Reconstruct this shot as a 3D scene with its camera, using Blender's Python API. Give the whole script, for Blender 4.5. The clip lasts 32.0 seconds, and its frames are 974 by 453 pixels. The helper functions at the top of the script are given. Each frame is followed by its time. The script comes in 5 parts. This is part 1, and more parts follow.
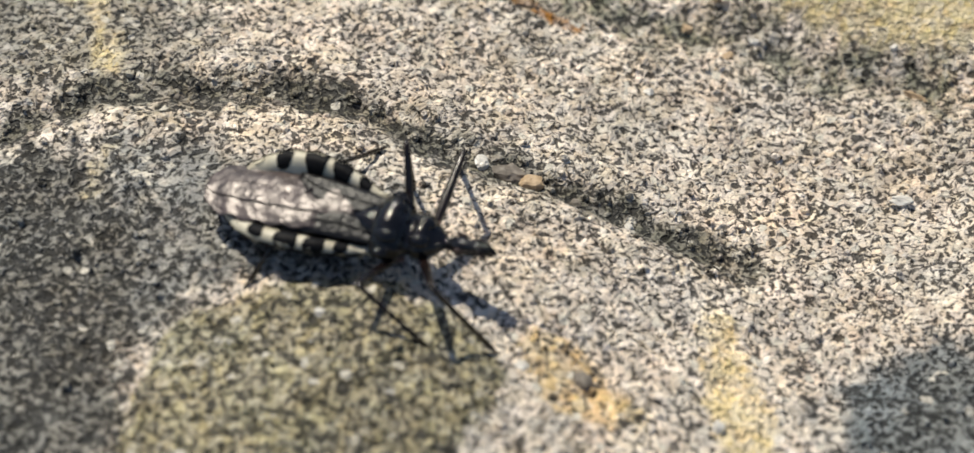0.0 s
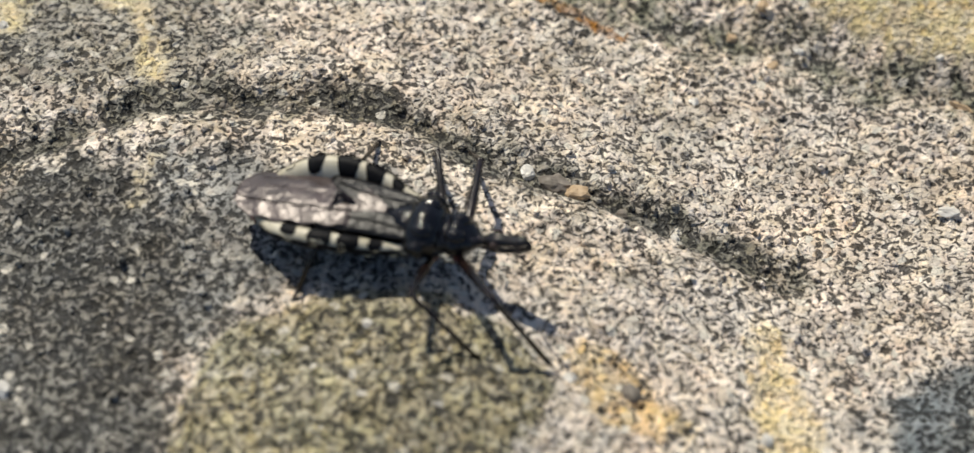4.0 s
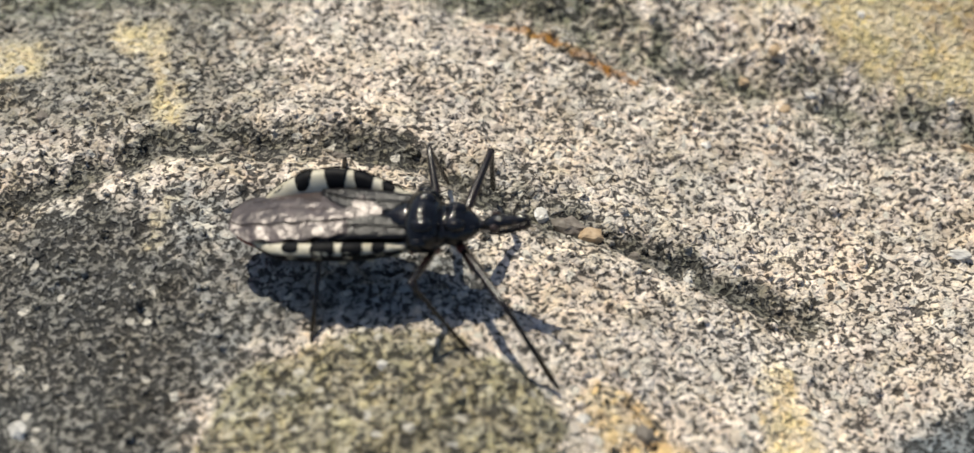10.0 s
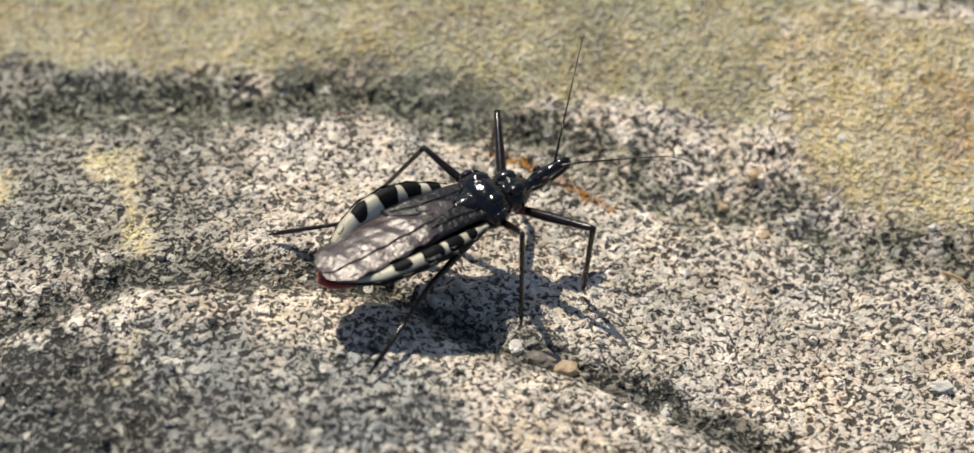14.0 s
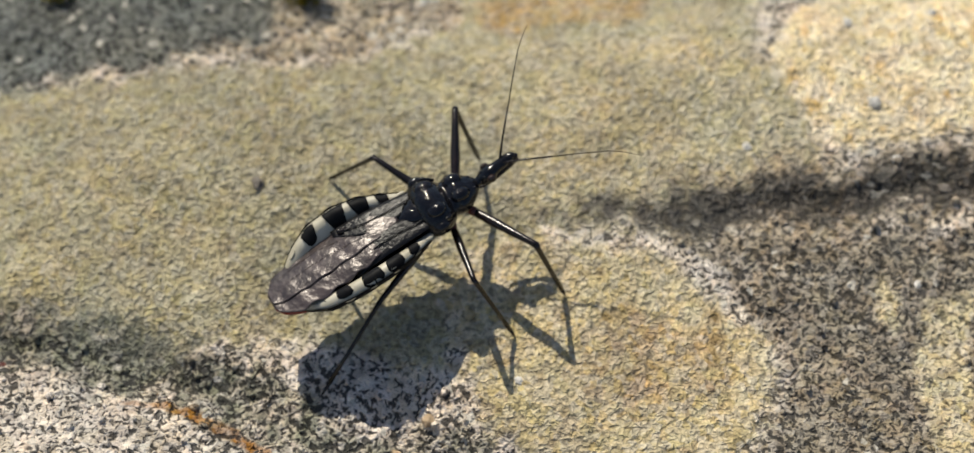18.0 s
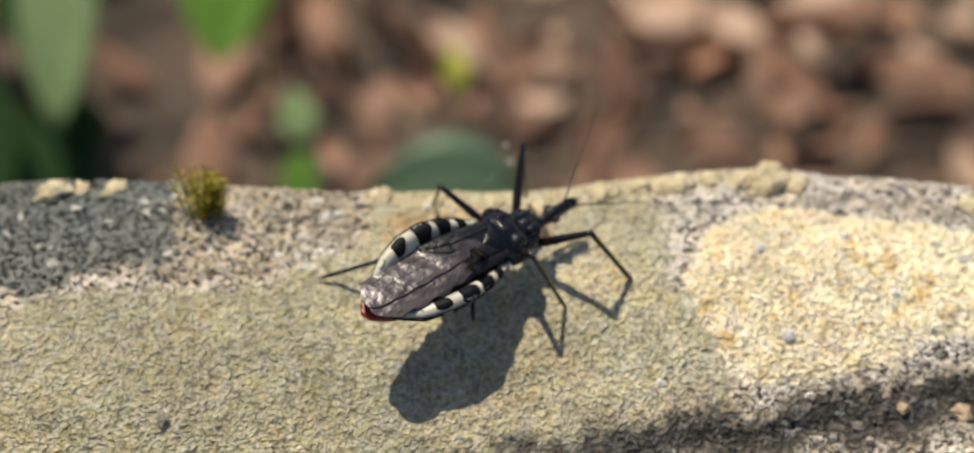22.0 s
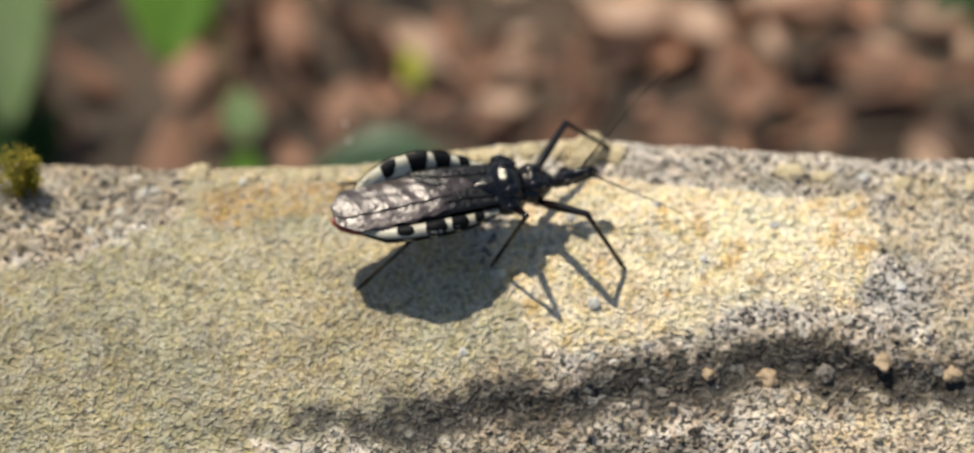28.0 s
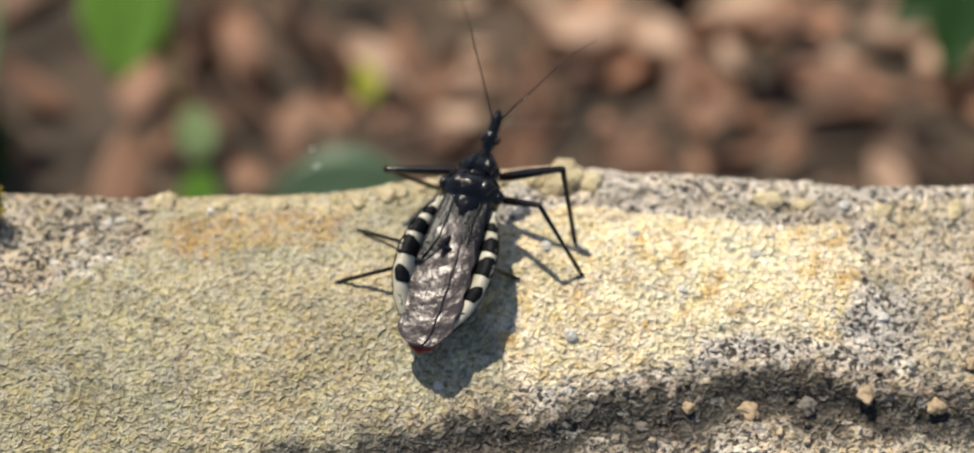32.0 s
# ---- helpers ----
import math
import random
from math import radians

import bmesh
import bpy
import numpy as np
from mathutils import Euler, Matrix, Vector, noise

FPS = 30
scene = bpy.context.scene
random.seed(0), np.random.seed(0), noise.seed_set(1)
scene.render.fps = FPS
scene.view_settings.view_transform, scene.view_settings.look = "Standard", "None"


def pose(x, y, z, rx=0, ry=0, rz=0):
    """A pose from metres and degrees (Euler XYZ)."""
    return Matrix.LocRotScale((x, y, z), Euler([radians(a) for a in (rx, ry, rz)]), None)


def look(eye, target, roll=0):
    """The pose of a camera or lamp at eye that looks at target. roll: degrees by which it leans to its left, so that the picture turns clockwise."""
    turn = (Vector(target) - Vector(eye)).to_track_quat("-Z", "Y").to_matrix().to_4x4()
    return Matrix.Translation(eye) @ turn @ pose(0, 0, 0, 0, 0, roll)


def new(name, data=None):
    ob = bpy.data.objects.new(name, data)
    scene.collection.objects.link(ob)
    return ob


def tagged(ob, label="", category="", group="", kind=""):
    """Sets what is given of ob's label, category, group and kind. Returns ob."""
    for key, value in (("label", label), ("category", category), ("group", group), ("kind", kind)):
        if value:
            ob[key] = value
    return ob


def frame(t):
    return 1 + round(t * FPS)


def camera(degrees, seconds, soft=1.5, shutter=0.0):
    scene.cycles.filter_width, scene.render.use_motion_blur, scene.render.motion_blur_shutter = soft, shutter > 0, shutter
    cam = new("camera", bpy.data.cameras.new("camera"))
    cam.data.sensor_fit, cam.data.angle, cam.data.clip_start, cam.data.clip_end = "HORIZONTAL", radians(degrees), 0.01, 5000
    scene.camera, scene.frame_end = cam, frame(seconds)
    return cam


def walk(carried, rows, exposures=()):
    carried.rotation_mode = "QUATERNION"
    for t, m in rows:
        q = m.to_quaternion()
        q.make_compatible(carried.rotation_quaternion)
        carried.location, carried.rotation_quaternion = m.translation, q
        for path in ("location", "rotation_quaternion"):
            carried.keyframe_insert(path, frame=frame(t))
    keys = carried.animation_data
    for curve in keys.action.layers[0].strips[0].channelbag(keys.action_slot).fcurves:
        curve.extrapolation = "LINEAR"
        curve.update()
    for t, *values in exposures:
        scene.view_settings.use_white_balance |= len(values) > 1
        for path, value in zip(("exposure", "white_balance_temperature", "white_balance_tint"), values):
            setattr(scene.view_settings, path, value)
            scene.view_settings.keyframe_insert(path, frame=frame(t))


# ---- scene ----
MM = 0.001
SECONDS = 32.0

cam = camera(20.8, SECONDS, soft=1.5)
cam.data.dof.use_dof = True
cam.data.dof.focus_distance = 0.184
cam.data.dof.aperture_fstop = 24.0

# seconds, eye in millimetres, yaw, pitch and roll in degrees
PATH = [
    (0, 4.55, -123.73, 138.72, -0.95, -51.02, -0.20),
    (0.5, 3.44, -122.94, 138.60, -1.61, -51.22, 0.31),
    (1, 3.16, -122.49, 138.57, -1.70, -51.31, 0.34),
    (1.5, 1.87, -123.12, 138.34, -2.04, -51.17, 0.68),
    (2, 1.38, -122.09, 138.65, -1.71, -51.33, 0.45),
    (2.5, 1.33, -121.25, 137.79, -1.23, -51.30, 0.15),
    (4.5, 2.16, -123.63, 140.01, -0.62, -51.10, -0.22),
    (5, 1.75, -124.82, 140.66, -0.70, -50.89, -0.11),
    (5.5, 1.37, -124.91, 140.81, -0.62, -50.91, -0.22),
    (6, 1.97, -125.57, 140.56, -0.27, -50.62, -0.48),
    (6.5, 2.37, -126.89, 140.98, -0.15, -50.35, -0.61),
    (7, 2.63, -126.30, 141.41, -0.05, -50.45, -0.74),
    (7.5, 2.95, -126.14, 141.37, 0.15, -50.33, -0.89),
    (8, 2.75, -125.76, 141.24, 0.06, -50.34, -0.80),
    (8.5, 2.65, -124.91, 140.85, 0.01, -50.27, -0.75),
    (9, 2.74, -123.82, 140.42, 0.04, -50.25, -0.83),
    (9.5, 1.97, -123.18, 139.83, -0.32, -50.17, -0.59),
    (10, 1.95, -123.41, 139.84, -0.22, -50.17, -0.57),
    (10.5, 1.72, -124.14, 140.35, -0.16, -50.20, -0.60),
    (11, 1.73, -124.13, 140.04, 0.03, -50.23, -0.67),
    (11.5, 1.42, -121.23, 140.74, -0.01, -50.31, -0.59),
    (12, 1.27, -118.32, 140.46, -0.05, -49.73, -0.63),
    (12.5, 1.83, -117.86, 140.08, -0.04, -49.38, -0.63),
    (13, 4.16, -118.41, 140.69, 0.50, -49.24, -1.07),
    (13.5, 3.16, -118.59, 140.34, -0.32, -49.11, -0.49),
    (15.5, 11.61, -113.21, 145.24, 1.10, -48.01, -2.02),
    (16, 13.66, -114.02, 144.71, 0.17, -47.62, -1.74),
    (16.5, 16.19, -113.41, 144.28, -0.28, -47.56, -1.33),
    (17, 18.04, -108.52, 145.67, -0.77, -48.04, -0.93),
    (17.5, 24.46, -101.99, 147.41, -0.16, -48.97, -1.48),
    (18, 28.83, -101.39, 147.02, 0.11, -48.69, -2.17),
    (18.5, 29.93, -101.78, 148.57, -0.55, -48.86, -1.96),
    (19, 32.28, -102.65, 148.61, -0.41, -48.63, -2.08),
    (19.5, 33.97, -101.16, 150.13, -0.74, -48.91, -1.71),
    (20, 32.68, -98.64, 150.39, -1.95, -48.89, -0.71),
    (20.5, 30.93, -94.49, 152.65, -3.00, -49.21, 0.22),
    (21, 29.00, -90.01, 157.10, -3.91, -49.98, 0.98),
    (21.5, 26.00, -84.20, 158.73, -5.13, -50.38, 2.04),
    (22, 23.19, -79.40, 160.58, -5.88, -51.02, 2.81),
    (22.5, 26.32, -80.07, 158.36, -4.36, -50.89, 1.66),
    (23, 28.23, -82.56, 154.47, -3.57, -50.49, 1.13),
    (23.5, 31.35, -81.67, 155.49, -2.65, -50.95, 0.38),
    (24, 36.94, -81.36, 155.87, -1.30, -51.08, -1.11),
    (24.5, 40.27, -83.54, 155.37, -0.94, -50.64, -1.71),
    (25, 39.47, -81.46, 156.75, -1.98, -51.22, -1.00),
    (25.5, 41.86, -80.95, 155.32, -1.73, -50.98, -1.22),
    (26, 42.05, -82.09, 153.80, -2.22, -50.49, -0.70),
    (26.5, 43.14, -81.70, 154.33, -2.38, -50.56, -0.54),
    (28.5, 47.82, -85.37, 158.68, -1.63, -50.38, -1.50),
    (29, 51.01, -86.44, 157.56, -0.68, -49.95, -2.40),
    (29.5, 52.93, -85.94, 159.08, -0.40, -50.24, -2.70),
    (30, 51.94, -83.84, 159.23, -1.15, -50.47, -2.18),
    (30.5, 52.03, -80.40, 160.35, -1.50, -51.13, -2.01),
    (31, 49.24, -76.48, 156.23, -2.60, -51.08, -1.18),
    (31.5, 44.16, -77.72, 154.70, -4.38, -50.50, 0.25),
    (32, 43.37, -79.57, 156.22, -4.16, -50.42, 0.42),
]
walk(cam, [(t, pose(x * MM, y * MM, z * MM, 90 + pitch, 0, yaw) @ pose(0, 0, 0, 0, 0, roll))
           for t, x, y, z, yaw, pitch, roll in PATH],
     exposures=[(0.0, 0.08), (5.0, 0.05), (12.0, 0.14), (13.5, 0.1), (16.0, 0.18), (17.5, 0.02), (19.0, -0.06), (21.0, 0.05), (22.5, 0.2), (24.0, 0.14), (25.0, 0.09), (29.0, 0.16), (31.0, 0.24), (32.0, 0.2)])

# ---------------------------------------------------------------- light
SUN_UP, SUN_LEFT = 58.0, 29.0
world = bpy.data.worlds.new("sky")
scene.world = world
world.use_nodes = True
wn = world.node_tree
sky = wn.nodes.new("ShaderNodeTexSky")
sky.sky_type = "NISHITA"
sky.sun_disc = False
sky.sun_elevation = radians(SUN_UP)
sky.sun_rotation = radians(-SUN_LEFT)
wn.nodes["Background"].inputs["Strength"].default_value = 0.082
wn.links.new(sky.outputs[0], wn.nodes["Background"].inputs["Color"])

sun_data = bpy.data.lights.new("sun", "SUN")
sun_data.energy = 4.2
sun_data.angle = radians(0.53)
sun_data.color = (1.0, 0.932, 0.775)
sun = new("sun", sun_data)
c_up = math.cos(radians(SUN_UP))
sun_from = Vector((-math.sin(radians(SUN_LEFT)) * c_up, math.cos(radians(SUN_LEFT)) * c_up, math.sin(radians(SUN_UP))))
sun.matrix_world = look(sun_from * 3, (0, 0, 0))


# ---------------------------------------------------------------- materials
def material(name, colour, rough=0.6, metal=0.0, coat=0.0, spec=0.5):
    m = bpy.data.materials.new(name)
    m.use_nodes = True
    b = m.node_tree.nodes["Principled BSDF"]
    b.inputs["Base Color"].default_value = (*colour, 1)
    b.inputs["Roughness"].default_value = rough
    b.inputs["Metallic"].default_value = metal
    b.inputs["Coat Weight"].default_value = coat
    b.inputs["Specular IOR Level"].default_value = spec
    return m


def nodes_of(m):
    nt = m.node_tree
    return nt, nt.nodes, nt.links, nt.nodes["Principled BSDF"]


def leafy(m, share=0.55):
    """Lets light through a thin leaf."""
    nt, n, l, b = nodes_of(m)
    glow = n.new("ShaderNodeBsdfTranslucent")
    mix = n.new("ShaderNodeMixShader")
    mix.inputs[0].default_value = share
    l.new(b.inputs["Base Color"].links[0].from_socket, glow.inputs["Color"])
    out = n["Material Output"]
    l.new(b.outputs[0], mix.inputs[1])
    l.new(glow.outputs[0], mix.inputs[2])
    l.new(mix.outputs[0], out.inputs["Surface"])
    return m


def noisy(m, low, high, scale, detail=4.0, bump=0.3, depth=0.00005, rough=None, island=False):
    """Colour that wanders between two tones, with a fine relief; scale per metre."""
    nt, n, l, b = nodes_of(m)
    tc = n.new("ShaderNodeTexCoord")
    tx = n.new("ShaderNodeTexNoise")
    tx.inputs["Scale"].default_value = scale
    tx.inputs["Detail"].default_value = detail
    l.new(tc.outputs["Object"], tx.inputs["Vector"])
    ramp = n.new("ShaderNodeValToRGB")
    ramp.color_ramp.elements[0].position, ramp.color_ramp.elements[0].color = 0.32, (*low, 1)
    ramp.color_ramp.elements[1].position, ramp.color_ramp.elements[1].color = 0.68, (*high, 1)
    l.new(tx.outputs["Fac"], ramp.inputs["Fac"])
    out = ramp.outputs["Color"]
    if island:
        geo = n.new("ShaderNodeNewGeometry")
        hsv = n.new("ShaderNodeHueSaturation")
        mr = n.new("ShaderNodeMapRange")
        mr.inputs["To Min"].default_value, mr.inputs["To Max"].default_value = 0.45, 1.5
        l.new(geo.outputs["Random Per Island"], mr.inputs["Value"])
        l.new(mr.outputs[0], hsv.inputs["Value"])
        l.new(out, hsv.inputs["Color"])
        out = hsv.outputs["Color"]
    l.new(out, b.inputs["Base Color"])
    bp = n.new("ShaderNodeBump")
    bp.inputs["Strength"].default_value = bump
    bp.inputs["Distance"].default_value = depth
    fine = n.new("ShaderNodeTexNoise")
    fine.inputs["Scale"].default_value = scale * 3.1
    fine.inputs["Detail"].default_value = 3
    l.new(tc.outputs["Object"], fine.inputs["Vector"])
    l.new(fine.outputs["Fac"], bp.inputs["Height"])
    l.new(bp.outputs["Normal"], b.inputs["Normal"])
    if rough:
        rr = n.new("ShaderNodeMapRange")
        rr.inputs["To Min"].default_value, rr.inputs["To Max"].default_value = rough
        l.new(fine.outputs["Fac"], rr.inputs["Value"])
        l.new(rr.outputs[0], b.inputs["Roughness"])
    return m


def stone_material():
    """Gritty sandstone: the colour of each zone lies in the mesh, grain, specks and the painted shade of the pores come
    from the nodes.
    """
    m = material("gritty_sandstone", (0.3, 0.27, 0.22), 0.75)
    nt, n, l, b = nodes_of(m)
    zone = n.new("ShaderNodeAttribute")
    zone.attribute_name = "zone"
    tc = n.new("ShaderNodeTexCoord")

    def mapped(src, lo, hi, a=0.0, z=1.0):
        r = n.new("ShaderNodeMapRange")
        r.inputs["From Min"].default_value, r.inputs["From Max"].default_value = a, z
        r.inputs["To Min"].default_value, r.inputs["To Max"].default_value = lo, hi
        l.new(src, r.inputs["Value"])
        return r.outputs[0]

    def maths(op, a, c):
        k = n.new("ShaderNodeMath")
        k.operation = op
        for i, v in enumerate((a, c)):
            if isinstance(v, float):
                k.inputs[i].default_value = v
            else:
                l.new(v, k.inputs[i])
        return k.outputs[0]

    # a little warping keeps the grains from looking like regular cells
    warp = n.new("ShaderNodeTexNoise")
    warp.inputs["Scale"].default_value = 900
    warp.inputs["Detail"].default_value = 2
    l.new(tc.outputs["Object"], warp.inputs["Vector"])
    sub = n.new("ShaderNodeVectorMath")
    sub.operation = "SCALE"
    sub.inputs["Scale"].default_value = 0.0007
    l.new(warp.outputs["Color"], sub.inputs[0])
    add = n.new("ShaderNodeVectorMath")
    l.new(tc.outputs["Object"], add.inputs[0])
    l.new(sub.outputs[0], add.inputs[1])

    def voro(scale, feature="F1"):
        v = n.new("ShaderNodeTexVoronoi")
        v.feature = feature
        v.inputs["Scale"].default_value = scale
        l.new(add.outputs[0], v.inputs["Vector"])
        return v

    grain, coarse = voro(1750), voro(800)
    sep = n.new("ShaderNodeSeparateColor")
    l.new(grain.outputs["Color"], sep.inputs[0])
    sepc = n.new("ShaderNodeSeparateColor")
    l.new(coarse.outputs["Color"], sepc.inputs[0])
    blot = n.new("ShaderNodeTexNoise")
    blot.inputs["Scale"].default_value = 420
    blot.inputs["Detail"].default_value = 5
    l.new(tc.outputs["Object"], blot.inputs["Vector"])

    value = maths("MULTIPLY", mapped(sep.outputs[0], 0.8, 1.16), mapped(sepc.outputs[0], 0.84, 1.14))
    value = maths("MULTIPLY", value, mapped(blot.outputs["Fac"], 0.86, 1.14, 0.25, 0.75))
    rough = n.new("ShaderNodeAttribute")
    rough.attribute_name = "grit"
    # winding pores between the grains: their shade and dark specks go into the colour
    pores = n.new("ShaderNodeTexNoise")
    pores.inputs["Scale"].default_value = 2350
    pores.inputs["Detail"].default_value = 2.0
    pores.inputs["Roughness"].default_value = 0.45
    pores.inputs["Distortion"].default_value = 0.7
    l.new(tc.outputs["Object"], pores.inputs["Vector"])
    pore_shade_specks = n.new("ShaderNodeMapRange")
    pore_shade_specks.interpolation_type = "SMOOTHSTEP"
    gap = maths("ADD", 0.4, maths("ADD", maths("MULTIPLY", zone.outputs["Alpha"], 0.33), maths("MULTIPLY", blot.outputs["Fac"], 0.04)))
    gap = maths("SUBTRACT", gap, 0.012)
    l.new(maths("SUBTRACT", maths("ADD", pores.outputs["Fac"], maths("MULTIPLY", maths("SUBTRACT", sep.outputs[2], 0.5), 0.08)), gap), pore_shade_specks.inputs["Value"])
    pore_shade_specks.inputs["From Min"].default_value, pore_shade_specks.inputs["From Max"].default_value = -0.06, 0.05
    fine = n.new("ShaderNodeTexNoise")
    fine.inputs["Scale"].default_value = 2600
    fine.inputs["Detail"].default_value = 4
    l.new(tc.outputs["Object"], fine.inputs["Vector"])
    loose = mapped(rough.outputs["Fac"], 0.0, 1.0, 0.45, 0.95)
    value = maths("ADD", 1.0, maths("MULTIPLY", maths("SUBTRACT", value, 1.0), rough.outputs["Fac"]))
    # plain zones: fine grain tone, with grain shading put into the colour
    value = maths("MULTIPLY", value, maths("ADD", 1.0, maths("MULTIPLY", mapped(fine.outputs["Fac"], -0.34, 0.3, 0.3, 0.7), mapped(loose, 1.0, 0.0))))
    value = maths("MULTIPLY", value, maths("ADD", 1.0, maths("MULTIPLY", mapped(pore_shade_specks.outputs[0], -0.88, 0.17), mapped(loose, 0.42, 1.0))))
    hsv = n.new("ShaderNodeHueSaturation")
    l.new(zone.outputs["Color"], hsv.inputs["Color"])
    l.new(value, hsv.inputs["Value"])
    l.new(mapped(sep.outputs[1], 0.75, 1.15), hsv.inputs["Saturation"])
    l.new(mapped(sepc.outputs[1], 0.492, 0.508), hsv.inputs["Hue"])
    # single pale quartz grains
    pale = n.new("ShaderNodeMapRange")
    l.new(sep.outputs[2], pale.inputs["Value"])
    pale.inputs["From Min"].default_value, pale.inputs["From Max"].default_value = 0.97, 0.985
    mix2 = n.new("ShaderNodeMix")
    mix2.data_type = "RGBA"
    l.new(maths("MULTIPLY", pale.outputs[0], mapped(rough.outputs["Fac"], 0.12, 1.0, 0.6, 0.95)), mix2.inputs[0])
    l.new(hsv.outputs[0], mix2.inputs[6])
    mix2.inputs[7].default_value = (0.62, 0.58, 0.5, 1)
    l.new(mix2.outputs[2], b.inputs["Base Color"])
    l.new(mapped(sep.outputs[1], 0.45, 0.95), b.inputs["Roughness"])
    high = maths("ADD", maths("MULTIPLY", fine.outputs["Fac"], 0.8), maths("ADD", maths("MULTIPLY", pores.outputs["Fac"], 1.7), maths("MULTIPLY", loose, maths("MULTIPLY", sep.outputs[0], 0.3))))
    bp = n.new("ShaderNodeBump")
    bp.inputs["Strength"].default_value = 1.0
    bp.inputs["Distance"].default_value = 0.00036
    l.new(high, bp.inputs["Height"])
    l.new(bp.outputs[0], b.inputs["Normal"])
    return m


STONE = stone_material()
CHITIN = noisy(material("black_chitin", (0.01, 0.01, 0.012), 0.12, spec=0.45), (0.003, 0.003, 0.004), (0.007, 0.007, 0.009), 700, bump=0.45, depth=0.0002, rough=(0.07, 0.16))
LEATHER = noisy(material("dull_black_wing", (0.012, 0.011, 0.012), 0.4, spec=0.4), (0.003, 0.003, 0.004), (0.008, 0.007, 0.008), 900, bump=0.7, depth=0.00018, rough=(0.2, 0.6))
CREAM = noisy(material("cream_plate", (0.6, 0.55, 0.42), 0.45), (0.42, 0.38, 0.28), (0.6, 0.56, 0.45), 700, bump=0.2, depth=0.00004)
MEMBRANE = noisy(material("brown_membrane", (0.06, 0.045, 0.04), 0.36, spec=0.42), (0.018, 0.013, 0.012), (0.07, 0.052, 0.05), 600, bump=0.5, depth=0.0002, rough=(0.31, 0.43))
MEMBRANE.node_tree.nodes["Principled BSDF"].inputs["IOR"].default_value = 1.8
MEMBRANE.node_tree.nodes["Principled BSDF"].inputs["Specular Tint"].default_value = (1.0, 0.93, 0.92, 1)
VELVET = noisy(material("velvet_black", (0.006, 0.006, 0.007), 0.6, spec=0.15), (0.003, 0.003, 0.004), (0.008, 0.008, 0.009), 1200, bump=0.15, depth=0.00004)
REDDISH = noisy(material("dark_red_chitin", (0.22, 0.02, 0.012), 0.35), (0.14, 0.012, 0.008), (0.30, 0.035, 0.02), 900, bump=0.2)
LEG = noisy(material("leg_black", (0.012, 0.011, 0.012), 0.3), (0.004, 0.003, 0.003), (0.014, 0.007, 0.006), 1600, bump=0.4, depth=0.00004, rough=(0.16, 0.32))
LEGRED = noisy(material("leg_joint_red", (0.1, 0.015, 0.008), 0.4), (0.05, 0.008, 0.005), (0.16, 0.028, 0.012), 900)
EYE = noisy(material("eye_brown", (0.03, 0.018, 0.014), 0.15), (0.02, 0.012, 0.01), (0.05, 0.03, 0.022), 3000, bump=0.2, depth=0.00002)
SOIL = noisy(material("dark_soil", (0.07, 0.05, 0.035), 0.9), (0.03, 0.021, 0.014), (0.12, 0.082, 0.056), 60, detail=8, bump=0.9, depth=0.003)
LITTER = noisy(material("dry_brown_leaf", (0.22, 0.12, 0.07), 0.7), (0.07, 0.036, 0.022), (0.42, 0.215, 0.13), 60, bump=0.5, depth=0.0005, island=True)
PALELEAF = leafy(noisy(material("pale_dry_leaf", (0.4, 0.26, 0.17), 0.65), (0.46, 0.29, 0.2), (0.72, 0.5, 0.36), 70, bump=0.4, depth=0.0004), 0.2)
GREEN = leafy(noisy(material("green_leaf", (0.2, 0.4, 0.05), 0.45), (0.17, 0.36, 0.04), (0.28, 0.5, 0.08), 90, bump=0.4, depth=0.0004))
DARKGREEN = leafy(noisy(material("dark_green_leaf", (0.03, 0.08, 0.02), 0.4), (0.03, 0.085, 0.02), (0.07, 0.17, 0.04), 90, bump=0.4, depth=0.0004))
PALEGREEN = leafy(noisy(material("pale_green_leaf", (0.26, 0.36, 0.16), 0.5), (0.3, 0.43, 0.18), (0.44, 0.56, 0.28), 90, bump=0.4, depth=0.0004))
BLUEGREEN = leafy(noisy(material("blue_green_leaf", (0.09, 0.16, 0.085), 0.4), (0.13, 0.22, 0.13), (0.2, 0.31, 0.19), 90, bump=0.4, depth=0.0004))
YELLOWLEAF = leafy(noisy(material("yellow_leaf", (0.5, 0.5, 0.07), 0.5), (0.6, 0.62, 0.08), (0.75, 0.75, 0.15), 90, bump=0.4))
MOSS = leafy(noisy(material("olive_moss", (0.14, 0.13, 0.02), 0.7), (0.2, 0.19, 0.02), (0.5, 0.4, 0.06), 700, bump=0.3, island=True))
QUARTZ = noisy(material("pale_quartz", (0.6, 0.57, 0.52), 0.3), (0.5, 0.47, 0.42), (0.72, 0.7, 0.66), 900, rough=(0.15, 0.5))
TANGRIT = noisy(material("tan_grit", (0.42, 0.3, 0.18), 0.6), (0.34, 0.24, 0.14), (0.52, 0.38, 0.24), 900)
GREYGRIT = noisy(material("grey_grit", (0.16, 0.15, 0.14), 0.6), (0.1, 0.085, 0.068), (0.25, 0.215, 0.18), 900)
